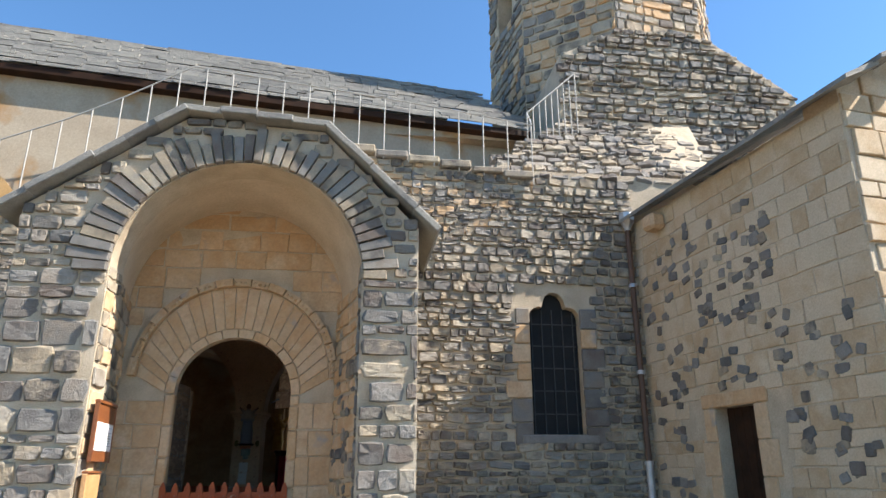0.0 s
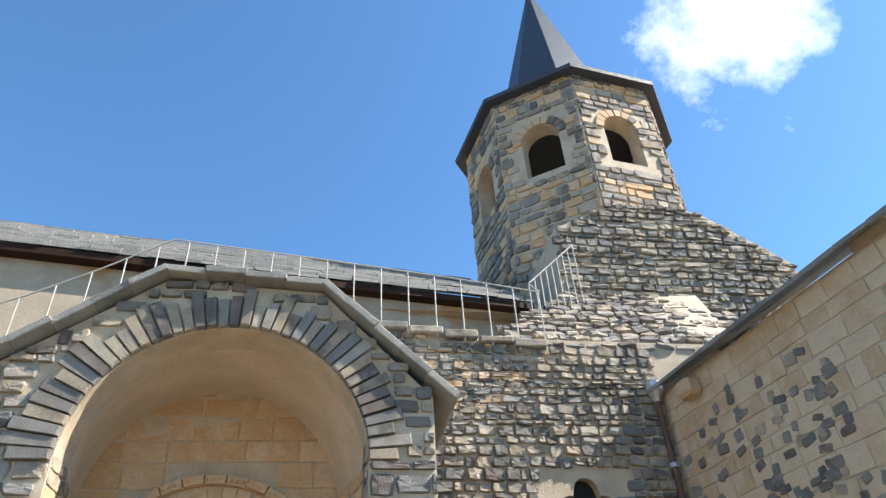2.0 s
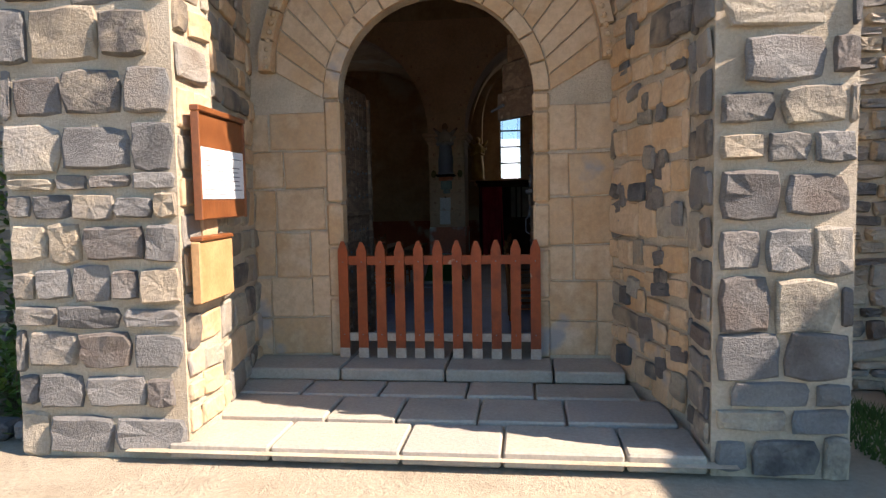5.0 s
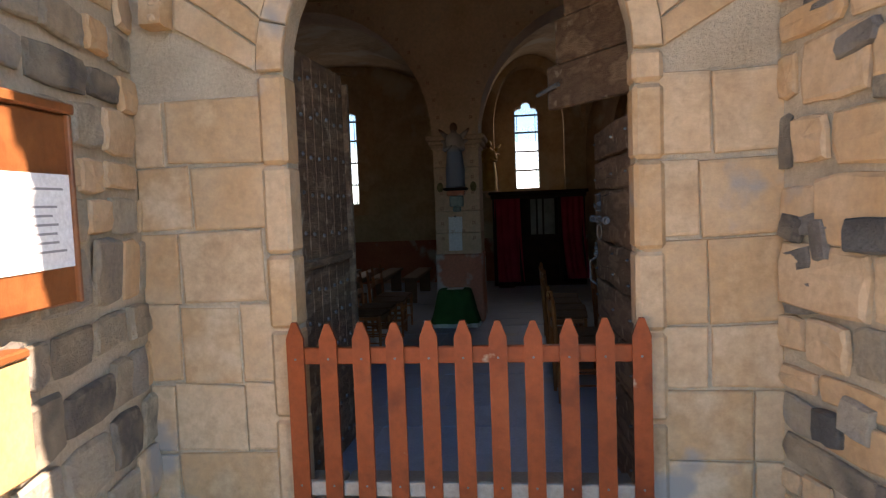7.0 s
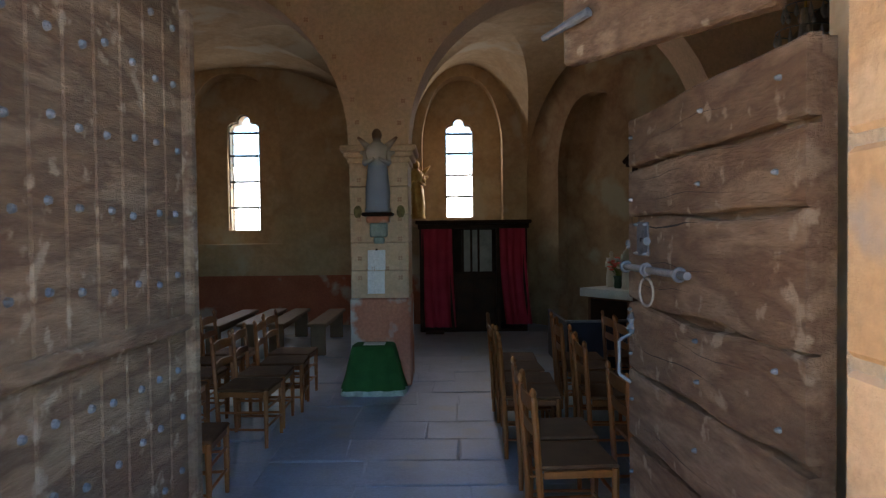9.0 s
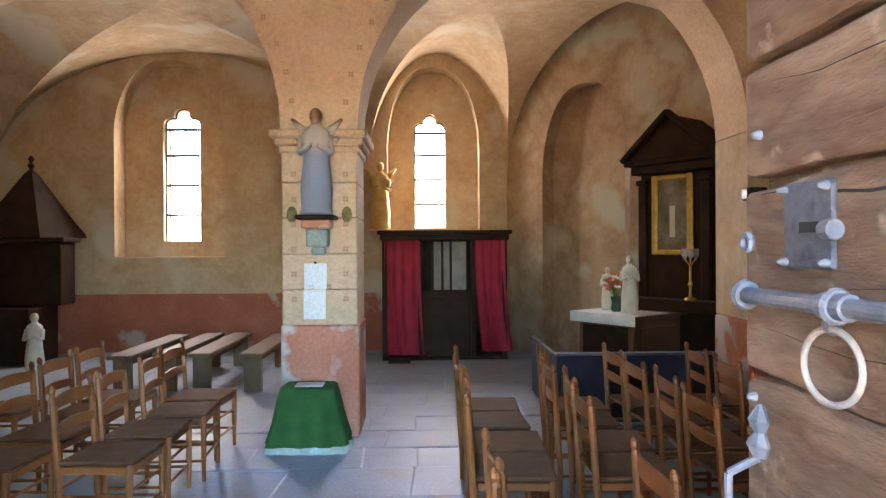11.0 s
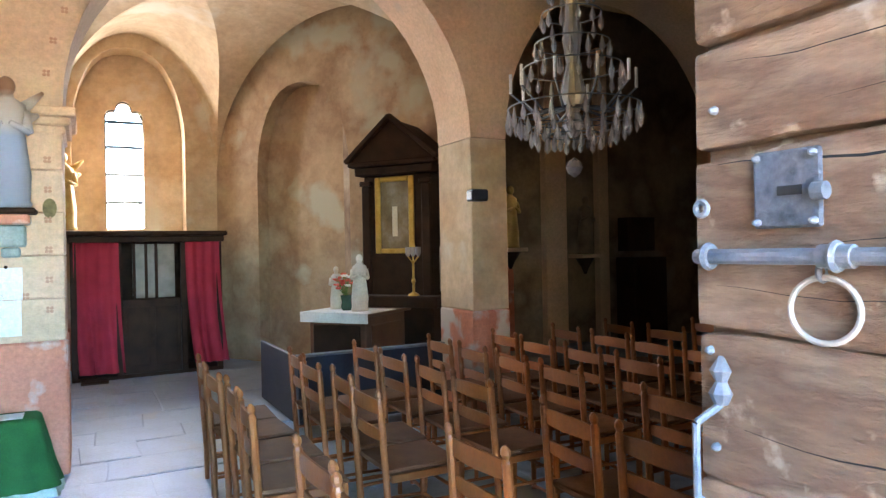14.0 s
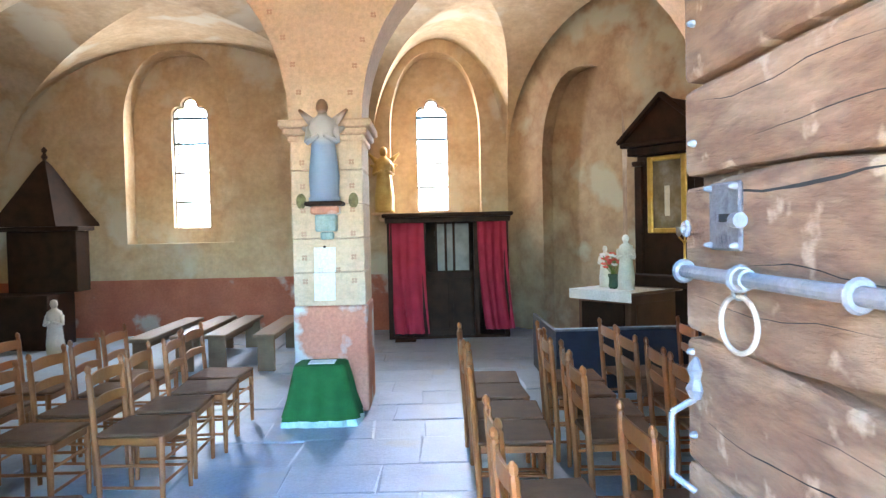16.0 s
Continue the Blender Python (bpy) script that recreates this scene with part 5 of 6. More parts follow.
part("backing", boxed(0.0, LL - 0.004, -0.035, -0.001, 0.0, 2.06), DOOR_WOOD, leaf)
zs = [0.0, 0.28, 0.55, 0.83, 1.10, 1.36, 1.685, 1.88, 2.08]
for a, b in zip(zs, zs[1:]):
    board(leaf, 0.0, LL - rng.uniform(0, 0.006), a, b, 1.0 if 1.3 < b < 1.8 else 0.4)
for z in (0.14, 0.42, 0.70, 0.97, 1.17, 1.31, 1.78, 1.97):
    for u in (0.10, 0.55, LL - 0.05):
        nail(leaf, u + rng.uniform(-0.03, 0.03), 0.036, z + rng.uniform(-0.025, 0.025))
Z = -FZ - 0.02
lock = part("lock_plate", boxed(LL - 0.235, LL - 0.12, 0.037, 0.046, 1.445 + Z, 1.57 + Z, 0.004), LOCK_PLATE, leaf, "dark worn iron lock plate")
part("keyhole", boxed(LL - 0.205, LL - 0.165, 0.0465, 0.049, 1.497 + Z, 1.512 + Z), DARK, lock)
part("keyhole_cover", tube(bmesh.new(), (LL - 0.245, 0.05, 1.50 + Z), (LL - 0.225, 0.05, 1.50 + Z), 0.014, seg=10), LOCK_METAL, lock)
for du, dz in ((-0.225, 0.455), (-0.13, 0.455), (-0.225, 0.56), (-0.13, 0.56)):
    nail(lock, LL + du, 0.046, dz + 1.0 + Z, 0.006)


def crack(parent, u0, u1, z, w):
    """A dark split in a plank, tapering at both ends."""
    n, vs = 12, []
    for i in range(n + 1):
        t = i / n
        c = z + 0.008 * math.sin(t * 7 + z * 31) + rng.uniform(-0.002, 0.002)
        h = w * math.sin(math.pi * min(1, 0.06 + t * 0.9)) * rng.uniform(0.6, 1.2)
        vs += [(u0 + (u1 - u0) * t, 0.0368, c - h), (u0 + (u1 - u0) * t, 0.0368, c + h)]
    return mesh_ob("crack", vs, [(2 * i, 2 * i + 2, 2 * i + 3, 2 * i + 1) for i in range(n)], DARK, parent)


for u0, u1, z, w in ((0.02, 0.62, 0.20, 0.0012), (0.30, 0.9, 0.42, 0.0015), (0.10, 0.66, 0.66, 0.001), (0.40, 1.08, 0.90, 0.0012), (0.45, 1.10, 1.20, 0.0018), (0.25, 0.80, 1.27, 0.001), (0.62, 1.15, 1.44, 0.001), (0.50, 0.98, 1.52, 0.0012),
                    (0.55, 1.14, 1.655, 0.0035), (0.30, 0.95, 1.75, 0.001), (0.60, 1.12, 1.83, 0.0012), (0.35, 0.85, 1.98, 0.001)):
    crack(leaf, u0, u1, z, w)
part("bolt", tube(bmesh.new(), (LL - 0.02, 0.062, 1.40 + Z), (LL - 0.62, 0.062, 1.40 + Z), 0.013, seg=12), LOCK_METAL, leaf, "round grey iron bolt")
for u in (LL - 0.045, LL - 0.265, LL - 0.56):
    part("bolt_collar", torus(bmesh.new(), 0.018, 0.007, pose(u, 0.062, 1.40 + Z, 0, 90, 0), 16, 6), LOCK_METAL, leaf)
part("bolt_sleeve", tube(bmesh.new(), (LL - 0.24, 0.062, 1.40 + Z), (LL - 0.29, 0.062, 1.40 + Z), 0.018, seg=12), LOCK_METAL, leaf)
part("ring", torus(bmesh.new(), 0.050, 0.0048, pose(LL - 0.24, 0.052, 1.318 + Z, 90, 0, 8), 30, 8), RING_METAL, leaf, "pale iron pull ring")
part("ring_staple", torus(bmesh.new(), 0.013, 0.005, pose(LL - 0.235, 0.045, 1.376 + Z, 0, 90, 0), 14, 6), LOCK_METAL, leaf)
part("eye", torus(bmesh.new(), 0.012, 0.006, pose(LL - 0.018, 0.045, 1.485 + Z, 90, 0, 0), 14, 6), LOCK_METAL, leaf)
part("latch_plate", lathe(bmesh.new(), [(0.012, 0), (0.022, 0.02), (0.01, 0.04), (0.02, 0.06), (0.004, 0.085)], 8, pose(LL - 0.05, 0.042, 1.14 + Z)), LOCK_METAL, leaf)
bm = bmesh.new()
for a, b in (((LL - 0.05, 0.045, 1.14), (LL - 0.03, 0.085, 1.11)), ((LL - 0.03, 0.085, 1.11), (LL - 0.03, 0.085, 0.98)), ((LL - 0.03, 0.085, 0.98), (LL - 0.05, 0.045, 0.95))):
    tube(bm, (a[0], a[1], a[2] + Z), (b[0], b[1], b[2] + Z), 0.007, seg=8)
part("pull_handle", bm, LOCK_METAL, leaf)
MU = pose(0.92, 0.60, 0, 0, 0, math.degrees(math.atan2(0.6, -0.42)))
upper = empty("door_upper_panel", MU, "dark weathered upper door panel with iron latch", "door", kind="structure")
for k in range(3):
    part("plank", boxed(0.0, 0.74 - 0.09 * k, -0.03, 0.03, 2.10 + 0.27 * k, 2.365 + 0.27 * k, 0.008), DOOR_WOOD, upper)
part("latch", tube(bmesh.new(), (0.60, 0.05, 2.24), (0.80, 0.06, 2.20), 0.016, 0.012, 8), LOCK_METAL, upper)
MLL = pose(-1.0, 0.32, FZ + 0.02, 0, 0, 88)
lleaf = empty("door_leaf_studded", MLL, "dark studded plank door leaf standing open", "door", kind="structure")
for k in range(7):
    part("plank", boxed(0.09 + 0.152 * k, 0.237 + 0.152 * k, -0.03, 0.025, 0.0, 2.55, 0.006), DOOR_WOOD, lleaf)
part("hinge_stile", boxed(0.0, 0.085, -0.045, 0.035, 0.0, 2.6, 0.008), DOOR_WOOD, lleaf)
part("edge_stile", boxed(1.155, 1.215, -0.06, 0.03, 0.0, 2.5, 0.01), DOOR_WOOD, lleaf)
for z in (0.52, 1.28):
    part("ledge_moulding", boxed(0.09, 1.15, -0.06, -0.031, z, z + 0.06, 0.012), DOOR_WOOD, lleaf)
for z in (0.12, 0.34, 0.74, 0.95, 1.14, 1.48, 1.72, 1.95, 2.2, 2.4):
    for k in range(7):
        part("stud", lathe(bmesh.new(), [(0.014, 0), (0.011, 0.011), (0.003, 0.015)], 7, pose(0.16 + 0.152 * k + rng.uniform(-0.02, 0.02), -0.031, z + rng.uniform(-0.02, 0.02), 90, 0, 0)), LOCK_METAL, lleaf)

# ---- picket gate ----
gate = empty("picket_gate", pose(0, -0.06, 0), "red-brown wooden picket gate closing the doorway", "gate")
for k in range(11):
    x = -0.80 + 0.162 * k
    h = 1.0 + rng.uniform(-0.006, 0.006)
    w = 0.042
    prof = [(-w, 0.0), (w, 0.0), (w, h - 0.085), (0.012, h - 0.006), (-0.012, h - 0.006), (-w, h - 0.085)]
    vs = [(x + u, y, z) for y in (-0.033, -0.013) for u, z in prof]
    fs = [(0, 1, 2, 3, 4, 5), (11, 10, 9, 8, 7, 6)] + [(i, (i + 1) % 6, 6 + (i + 1) % 6, 6 + i) for i in range(6)]
    p = mesh_ob("picket", vs, fs, GATE_WOOD, gate)
    part("bare_foot", boxed(x - w - 0.001, x + w + 0.001, -0.035, -0.012, 0.0, 0.085), GATE_FOOT, p)
    for z in (0.20, 0.82):
        nail(p, x, -0.034, z, 0.006).rotation_euler = (0, 0, 0)
part("rail", boxed(-0.835, 0.86, -0.0125, 0.022, 0.79, 0.87, 0.005), GATE_WOOD, gate)
part("rail", boxed(-0.835, 0.86, -0.0125, 0.022, 0.14, 0.21, 0.005), GATE_FOOT, gate)

# ---- notice boards on the porch wall ----
MN = pose(-1.30, -1.36, 1.24, 0, 0, 94)
nb = empty("notice_board", MN, "varnished wooden notice board with a printed white sheet", "notice board")
part("panel", boxed(-0.38, 0.40, -0.055, -0.02, 0.0, 0.66, 0.008), SIGN_WOOD, nb)
part("top_strip", boxed(-0.40, 0.42, -0.075, -0.015, 0.662, 0.70, 0.006), SIGN_WOOD, nb)
for u in (-0.40, 0.382):
    part("side_strip", boxed(u, u + 0.02, -0.072, -0.02, 0.0, 0.66, 0.004), SIGN_WOOD, nb)
sh = part("sheet", boxed(-0.36, 0.38, -0.060, -0.056, 0.13, 0.45), PAPER, nb, "white printed sheet")
for r in range(9):
    for c in range(3):
        if rng.random() < 0.8:
            u = -0.33 + 0.235 * c
            part("print_line", boxed(u, u + rng.uniform(0.10, 0.20), -0.0612, -0.0602, 0.155 + 0.03 * r, 0.163 + 0.03 * r), INK, sh)
nb2 = empty("wooden_box", pose(-1.29, -1.55, 0.73, 0, 0, 94), "brown wooden letter box under the notice board", "box")
part("case", boxed(-0.26, 0.28, -0.07, -0.01, 0.0, 0.38, 0.008), PALE_WOOD, nb2)
part("lid", boxed(-0.25, 0.27, -0.085, -0.005, 0.382, 0.41, 0.006), SIGN_WOOD, nb2)

# ---- annex door, downpipe, window fittings ----
adoor = empty("door_annex", MA @ pose(1.89, 0.18, -0.24), "dark brown plank door in the annex", "door", kind="structure")
for k in range(5):
    part("plank", boxed(-0.37 + 0.148 * k, -0.226 + 0.148 * k, 0, 0.05, 0, 2.17, 0.006), DARK_WOOD, adoor)
frame_a = empty("door_frame_annex", MA @ pose(1.89, 0, -0.24), "pale dressed stone door frame", "door frame", kind="structure")
part("lintel", boxed(-0.62, 0.62, -0.03, 0.17, 2.175, 2.36, 0.015), ASHLAR, frame_a)
for s in (-1, 1):
    for k in range(5):
        w = 0.22 + 0.10 * (k % 2)
        part("jamb_stone", boxed(min(s * 0.372, s * (0.372 + w)), max(s * 0.372, s * (0.372 + w)), -0.028, 0.17, 0.435 * k, 0.435 * k + 0.425, 0.012), ASHLAR, frame_a)
pipe = empty("downpipe", pose(6.16, -0.10, 0), "brown downpipe with grey metal foot", "pipe", kind="structure")
part("pipe_upper", tube(bmesh.new(), (0, 0, 1.25), (0, 0, 4.95), 0.045, seg=12), RUST_PIPE, pipe)
part("pipe_lower", tube(bmesh.new(), (0, 0, -0.24), (0, 0, 1.249), 0.055, seg=12), GREY_PIPE, pipe)
for z in (1.25, 2.6, 4.0):
    part("pipe_collar", tube(bmesh.new(), (0, 0, z - 0.03), (0, 0, z + 0.03), 0.066, seg=12), GREY_PIPE, pipe)
part("hopper", lathe(bmesh.new(), [(0.05, 4.95), (0.06, 5.0), (0.13, 5.12), (0.13, 5.25)], 8), GREY_PIPE, pipe)
brk = tagged(part("stone_bracket", boxed(0.62, 0.92, -0.26, 0.0, 4.72, 4.98, 0.05), ASHLAR, None), "rounded buff stone bracket under the annex eave", "bracket", kind="structure")
brk.matrix_world = MA
nwin = empty("window_nave", pose(4.84, 0.16, 1.66), "dark arched nave window with trefoil head and iron bars", "window", kind="structure")
bm = bmesh.new()
bm.faces.new([bm.verts.new((u - 4.84, 0, v - 1.66)) for u, v in SWIN])
part("pane", bm, DARK, nwin)
for k in range(5):
    part("bar", boxed(-0.34 + 0.17 * k - 0.008, -0.34 + 0.17 * k + 0.008, -0.03, -0.01, 0, 1.95), LEAD, nwin)
for k in range(5):
    part("cross_bar", boxed(-0.41, 0.41, -0.035, -0.031, 0.3 + 0.35 * k, 0.32 + 0.35 * k), LEAD, nwin)
wf = empty("window_surround", pose(4.84, 0, 0), "grey and buff dressed stones round the nave window", "window frame", kind="structure")
for s in (-1, 1):
    z = 1.5
    while z < 3.4:
        h, w = rng.uniform(0.26, 0.36), rng.uniform(0.22, 0.42)
        part("jamb_stone", boxed(min(s * 0.412, s * (0.412 + w)), max(s * 0.412, s * (0.412 + w)), -0.045, 0.1, z, z + h - 0.012, 0.015), rng.choice([BASALT, BASALT, ASHLAR]), wf)
        z += h
part("sill", boxed(-0.6, 0.6, -0.06, 0.12, 1.52, 1.655, 0.02), BASALT, wf)

# ---- porch floor ----
pf = tagged(mesh_ob("floor_porch", [(-1.7, -1.9, -0.16), (1.9, -1.9, -0.16), (1.9, 0.6, -0.16), (-1.7, 0.6, -0.16)], [(0, 1, 2, 3)], MORTAR), "bed of the worn porch paving", "floor", kind="structure")
for y0, y1, z1, xs in ((-0.46, 0.62, -0.004, (-1.62, -0.75, 0.1, 0.95, 1.5)), (-0.85, -0.47, -0.09, (-1.6, -0.95, -0.35, 0.3, 0.8, 1.55)), (-1.36, -0.86, -0.10, (-1.5, -0.6, -0.12, 0.42, 1.0, 1.7)), (-1.85, -1.37, -0.12, (-1.45, -0.8, 0.0, 0.6, 1.3, 1.75))):
    for a, b in zip(xs, xs[1:]):
        part("paving_slab", boxed(a + 0.008, b - 0.008, y0 + 0.006, y1 - 0.006, z1 - 0.10, z1 + rng.uniform(-0.006, 0.003), 0.012), PORCH_SLAB, pf)

# ---- plants ----


def foliage(name, m, spots_, size, label, stems=()):
    root = empty(name, m, label, "plant")
    vs, fs = [], []
    for p in spots_:
        for k in range(6):
            a, t = rng.uniform(0, 6.28), rng.uniform(-0.6, 0.9)
            d = Vector((math.cos(a) * math.cos(t), math.sin(a) * math.cos(t), math.sin(t)))
            s = d.cross(Vector((0.2, 0.3, 1))).normalized() * size * 0.38
            c = Vector(p) + d * size * 0.3
            o = len(vs)
            vs += [c, c + d * size * 0.5 + s, c + d * size * 1.1, c + d * size * 0.5 - s]
            fs.append((o, o + 1, o + 2, o + 3))
    leaves = mesh_ob("leaves", vs, fs, LEAF, root)
    leaves["kind"] = "stuff"
    for a, b in stems:
        part("stem", tube(bmesh.new(), a, b, 0.010, 0.006, 5), STEM, root)
    return root


climb, stems = [], []
for s in range(7):
    x, y, z = rng.uniform(-2.5, 0.6), -0.05, 0.0
    while z < rng.uniform(1.6, 3.6):
        nx, nz = x + rng.uniform(-0.12, 0.12), z + 0.18
        stems.append(((x, y, z), (nx, y, nz)))
        climb += [(nx + rng.gauss(0, 0.12), y - 0.08 * rng.random(), nz + rng.gauss(0, 0.08)) for _ in range(5)]
        x, z = nx, nz
foliage("climbing_plant", pose(-3.2, -0.02, -0.24), climb, 0.085, "straggling green climber on the shaded wall", stems)
bush = [(rng.gauss(0, 0.30), rng.gauss(0, 0.22), abs(rng.gauss(0.25, 0.16))) for _ in range(170)]
foliage("low_bush", pose(-3.15, -1.0, -0.24), bush, 0.075, "low bright green bush at the wall foot", [((0, 0, 0), (rng.gauss(0, 0.2), rng.gauss(0, 0.15), 0.4)) for _ in range(8)])
gv, gf = [], []
for k in range(15000):
    x, y = rng.uniform(2.6, 6.0), rng.uniform(-2.6, -0.1)
    if math.hypot((x - 4.4) / 1.8, (y + 1.2) / 1.2) > 1 + 0.2 * math.sin(x * 9):
        continue
    a, h = rng.uniform(0, 6.28), rng.uniform(0.03, 0.09)
    o = len(gv)
    gv += [(x - 0.007, y, -0.24), (x + 0.007, y, -0.24), (x + 0.03 * math.cos(a), y + 0.03 * math.sin(a), -0.24 + h)]
    gf.append((o, o + 1, o + 2))
tagged(mesh_ob("grass", gv, gf, GRASS), "dark short grass below the wall", "grass", kind="stuff")
kerb = empty("stone_edging", pose(0, 0, -0.24), "row of rough stones edging the flower bed", "edging")
x = -4.4
while x < -2.6:
    w = rng.uniform(0.25, 0.45)
    part("edging_stone", boxed(x, x + w - 0.03, -1.62 + rng.uniform(-0.03, 0.03), -1.42, 0, rng.uniform(0.12, 0.20), 0.03), BASALT, kerb)
    x += w

# ---- chunky stones: portal, porch, walls, roofs, floors ----
PORCH_POLY = [(-2.45, -0.24), (2.5, -0.24), (2.5, 4.2), (1.2, 5.55), (-0.6, 5.65), (-2.45, 4.3)]


def front_keep(u, v):
    inside = in_poly(u, v, PORCH_POLY)
    if v > 3.47:
        return inside and math.hypot(u - 0.22, v - 3.47) > 2.02
    return inside and (u < -1.40 or u > 1.84)


MF = pose(0, -1.8, 0)
st = courses(-2.45, -1.33, -0.24, 3.5, 0.24, 0.32, front_keep, 0.55) + courses(1.78, 2.5, -0.24, 3.5, 0.25, 0.34, front_keep, 0.55)
lay(st, MF, porch, [BASALT, BASALT, RUBBLE], 0.035, 0.016, "stone", lambda u, v: True, turn=6.0)
lay(courses(-2.45, 2.5, 3.5, 5.6, 0.16, 0.24, front_keep), MF, porch, [BASALT, RUBBLE, RUBBLE], 0.04, 0.02)
wedge_ring(porch, 0.22, 3.47, 1.56, 1.98, -1.8, 0.07, 41, [BASALT, RUBBLE, BASALT, RUBBLE], uneven=0.26)
# porch inner sides and the inner faces of the piers
for wall, a, b, pal in ((side_l, (-1.341, -1.30), (-1.597, 0.0), [RUBBLE, ASHLAR, RUBBLE]), (side_l, (-1.328, -1.79), (-1.328, -1.31), [ASHLAR, RUBBLE]),
                        (side_r, (1.447, 0.0), (1.760, -1.30), [ASHLAR, ASHLAR, ASHLAR, ASHLAR, RUBBLE]), (side_r, (1.766, -1.31), (1.766, -1.79), [BASALT, RUBBLE])):
    a, b = Vector((*a, 0)), Vector((*b, 0))
    d = (b - a).normalized()
    m = Matrix(((d.x, -d.y, 0, a.x), (d.y, d.x, 0, a.y), (0, 0, 1, 0), (0, 0, 0, 1)))
    st = courses(0, (b - a).length, -0.1, 3.5, 0.22, 0.32, lambda u, v: True)
    lay(st, m, wall, pal, 0.022, 0.016, "stone", lambda u, v: v < 2.6, limit=150)
    if wall is side_r and len(pal) == 5:
        lumps = [(rng.uniform(0.1, 1.25), rng.uniform(0.1, 3.3), rng.uniform(0.10, 0.24), rng.uniform(0.09, 0.18)) for _ in range(34)]
        lay(lumps, m @ pose(0, -0.010, 0), wall, [BASALT, BASALT, RUBBLE], 0.026, 0.0, "stone", lambda u, v: True, 12, 40)
# portal ashlar
def portal_keep(u, v):
    if v < 2.2:
        return abs(u) > 0.95
    return abs(u) > 1.52 if v < 2.43 else math.hypot(u, v - 2.43) > 1.56


st = courses(-1.60, -0.84, 0.0, 2.2, 0.34, 0.42, portal_keep, 0.2) + courses(0.84, 1.47, 0.0, 2.2, 0.34, 0.42, portal_keep, 0.2) + courses(-1.62, 1.5, 2.2, 5.0, 0.30, 0.52, portal_keep, 0.15)
lay(st, I4, nave_wall, [ASHLAR], 0.016, 0.010, "block", lambda u, v: True, tilt=0.8)
for s in (-1, 1):
    z = 0.0
    while z < 2.15:
        h = rng.uniform(0.34, 0.52)
        h = min(h, 2.2 - z)
        part("jamb_block", boxed(min(s * 0.808, s * 0.945), max(s * 0.808, s * 0.945), -0.035, 0.148, z, z + h - 0.008, 0.02), ASHLAR, nave_wall)
        z += h
wedge_ring(nave_wall, 0, 2.2, 0.815, 0.945, 0, 0.035, 12, [ASHLAR], gap=0.004, name="roll_moulding")
wedge_ring(nave_wall, 0, 2.2, 0.95, 1.355, 0, 0.020, 23, [ASHLAR], gap=0.006, cz_out=2.43)
wedge_ring(nave_wall, 0, 2.43, 1.365, 1.48, 0, 0.10, 17, [ASHLAR], gap=0.003, name="hood_stone")
bead = bmesh.new()
for k in range(60):
    a = math.pi * (k + 0.5) / 60
    bmesh.ops.create_icosphere(bead, subdivisions=1, radius=0.028, matrix=pose(1.41 * math.cos(a), -0.10, 2.43 + 1.41 * math.sin(a)))
part("bead_row", bead, ASHLAR, nave_wall)
# facade rubble
def face_keep(u, v):
    return not (abs(u - 4.84) < 0.70 and 1.50 < v < 3.95) and (v < 5.95)


st = courses(2.52, 6.30, -0.24, 5.95, 0.125, 0.21, face_keep, 0.45)
st.sort(key=lambda s: s[1] + abs(s[0] - 3))
lay(st, I4, nave_wall, [RUBBLE, RUBBLE, RUBBLE, RUBBLE, BASALT], 0.05, 0.012, "stone", lambda u, v: v < 3.6 and u < 5.0, 7, turn=8.0)
lay(courses(-7.5, -2.4, -0.24, 4.2, 0.17, 0.26, lambda u, v: v < 3.6 + max(0, u + 5.6) * 0.5, 0.4), I4, nave_wall, [RUBBLE, BASALT, RUBBLE], 0.035, 0.016)
STAIR_POLY = [(-5.6, 3.5), (-5.6, 3.75), (-3.8, 4.7), (-0.95, 6.26), (1.4, 6.16), (4.6, 5.8), (4.6, 5.5), (2.4, 4.2)]
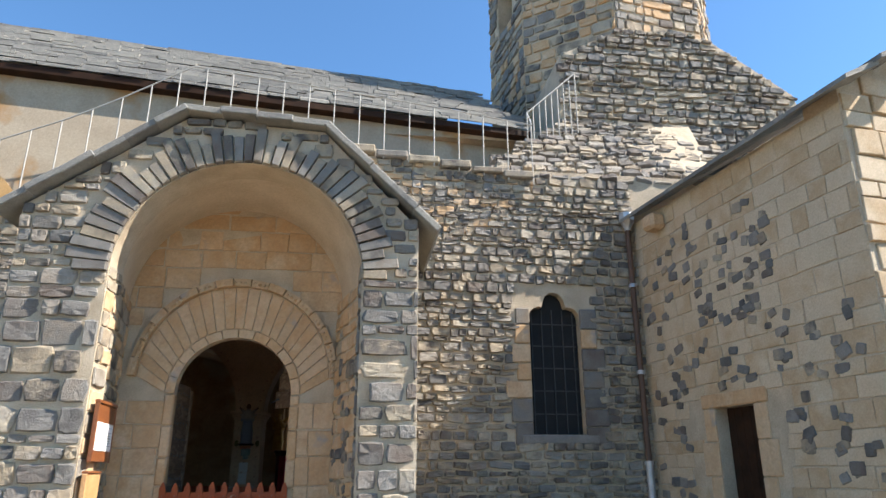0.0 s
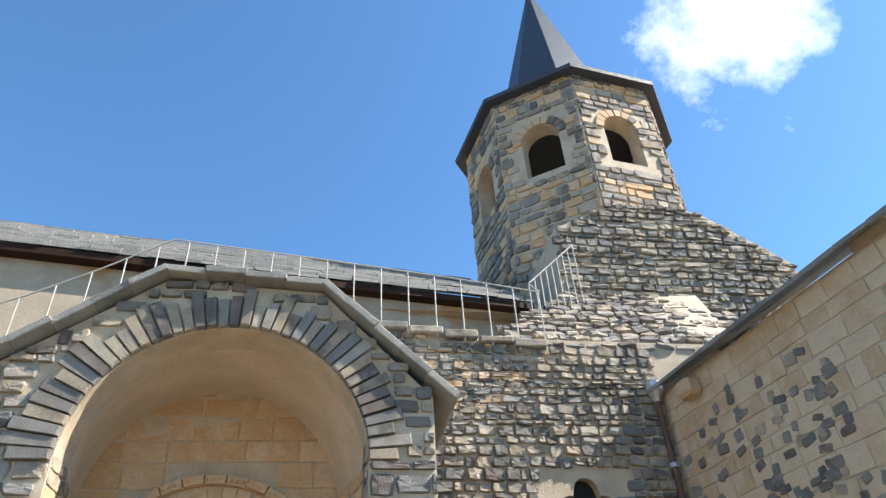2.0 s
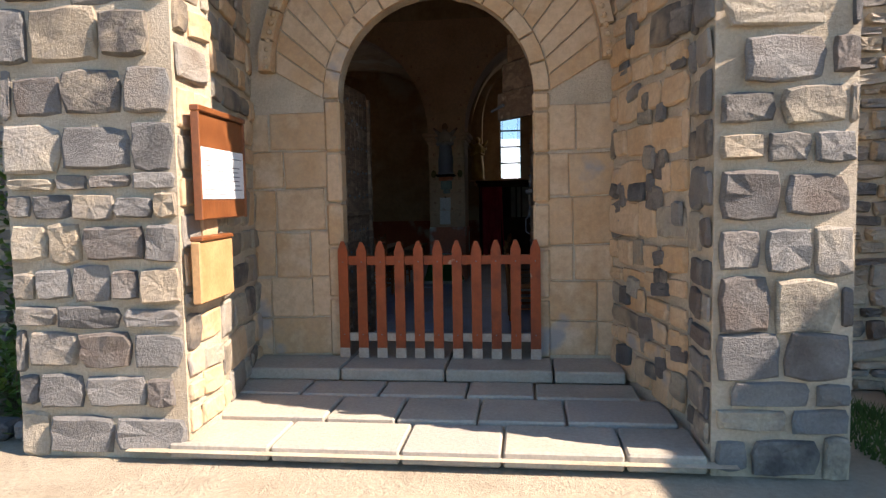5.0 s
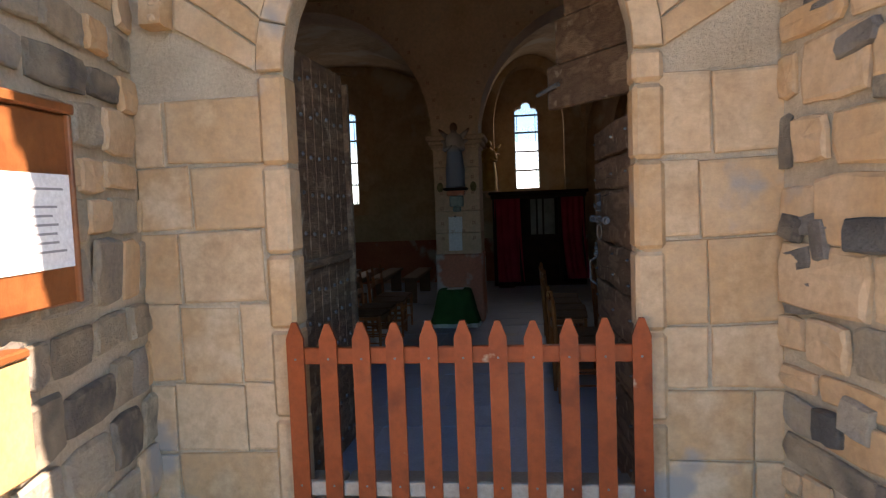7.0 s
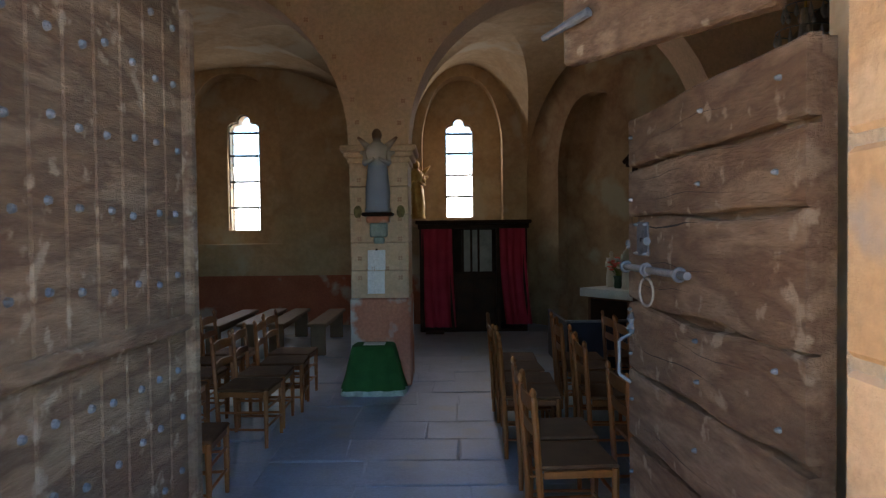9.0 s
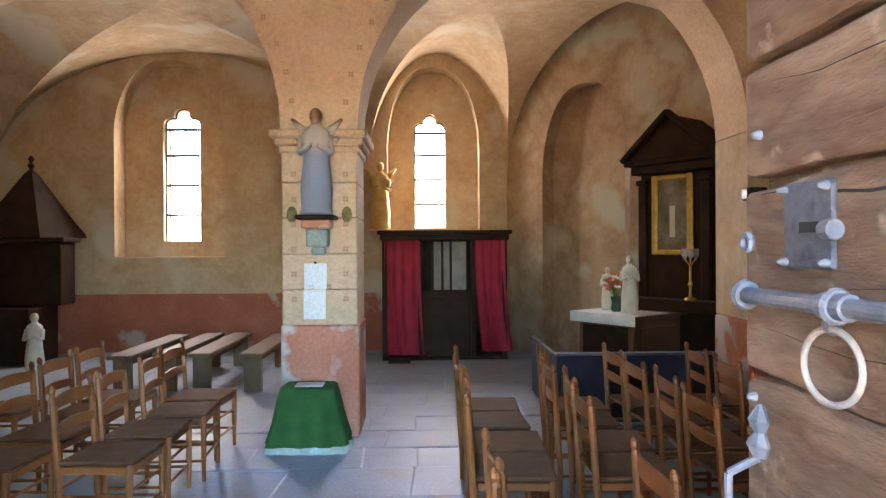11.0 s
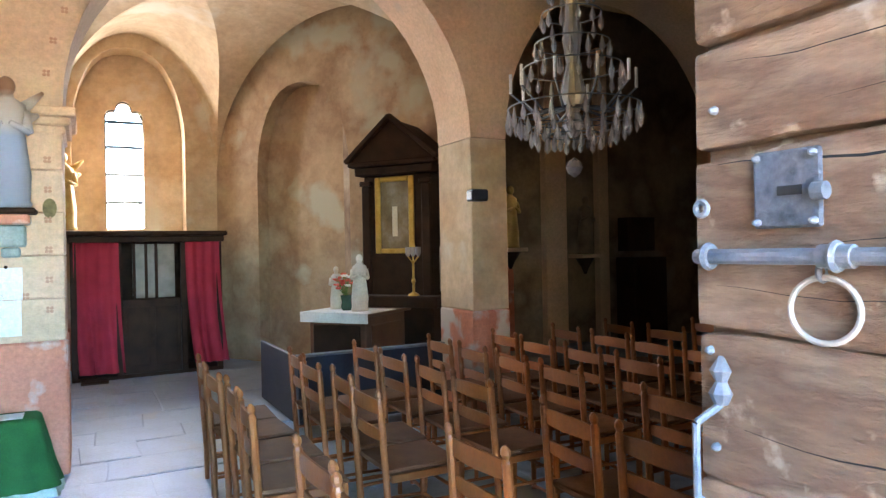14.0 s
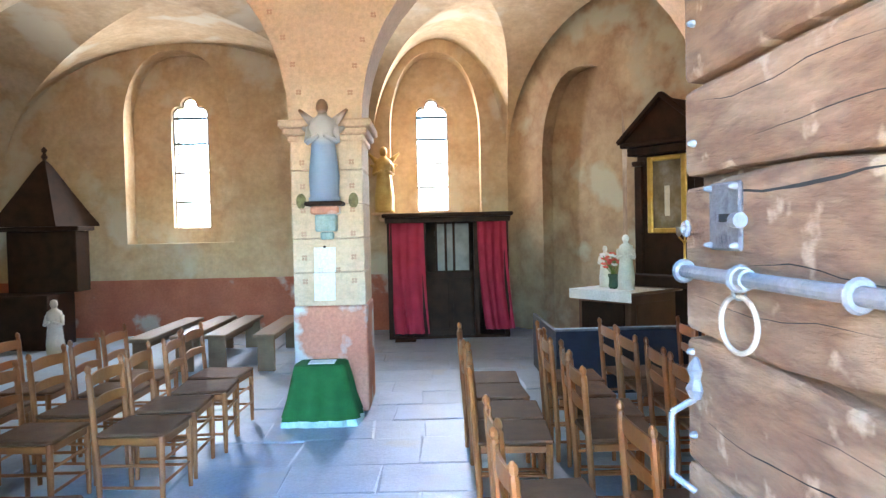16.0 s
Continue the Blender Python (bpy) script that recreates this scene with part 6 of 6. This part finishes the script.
lay(courses(-5.6, 4.6, 3.6, 6.2, 0.14, 0.24, lambda u, v: in_poly(u, v, STAIR_POLY) and not (abs(u) < 1.7 and v < 5.2)), pose(0, -0.012, 0), stairfill, [RUBBLE, ASHLAR, RUBBLE], 0.035, 0.02)
lay(courses(4.3, 11.5, 5.6, 9.95, 0.15, 0.27, lambda u, v: in_poly(u, v, HIP), 0.4), pose(0, 1.2, 0), hip, [RUBBLE, BASALT, RUBBLE], 0.06, 0.02, tilt=8)
sv = Vector((0, 1.2, 1.75)).normalized()
MS = Matrix(((1, 0, 0, 4.0), (0, sv.z, sv.y, 0), (0, -sv.y, sv.z, 5.85), (0, 0, 0, 1)))
lay(courses(-0.1, 4.6, 0.0, 2.4, 0.15, 0.26, lambda u, v: v < 0.6 + u * 0.95), MS, slope, [RUBBLE, BASALT, RUBBLE], 0.07, 0.02, tilt=10)
# annex
lay(courses(0, AL, -0.24, 5.05, 0.25, 0.40, lambda u, v: not (1.0 < u < 2.75 and v < 2.15), 0.3), MA, annex, [ASHLAR_MIX], 0.014, 0.010, "block", lambda u, v: v < 5.2, tilt=0.7)
dots = [(rng.uniform(0.2, AL - 0.3), rng.uniform(0.2, 4.6), rng.uniform(0.09, 0.22), rng.uniform(0.08, 0.16)) for _ in range(270)]
lay([q for q in dots if not (0.95 < q[0] < 2.8 and q[1] < 2.2) and (q[0] < 2.9 or q[1] < 2.9)], MA @ pose(0, -0.008, 0), annex, [BASALT, BASALT, RUBBLE], 0.02, 0.0, "stone", lambda u, v: True, 20, 60)
lay(courses(0.0, 7.0, -0.24, 7.2, 0.27, 0.42, lambda u, v: v < 5.05 + 0.62 * (u - 0.1) and u > 0.05, 0.3), MG, gable, [ASHLAR_MIX], 0.035, 0.02, "block")
# flagstones
floor_root = empty("floor", I4, "worn grey stone flags laid in rows, coloured with the blue of sky light", "floor", kind="structure")
MFL = pose(0, 0, FZ - 0.02, -90, 0, 0)
fl = courses(-9, 9, 0.63, 11.0, 0.52, 0.72, lambda u, v: True, 0.15)
fl.sort(key=lambda s: abs(s[0]) + abs(s[1] - 4) * 0.7)
lay(fl, MFL, floor_root, [FLAG], 0.020, -0.034, "block", lambda u, v: True, tilt=0.3)
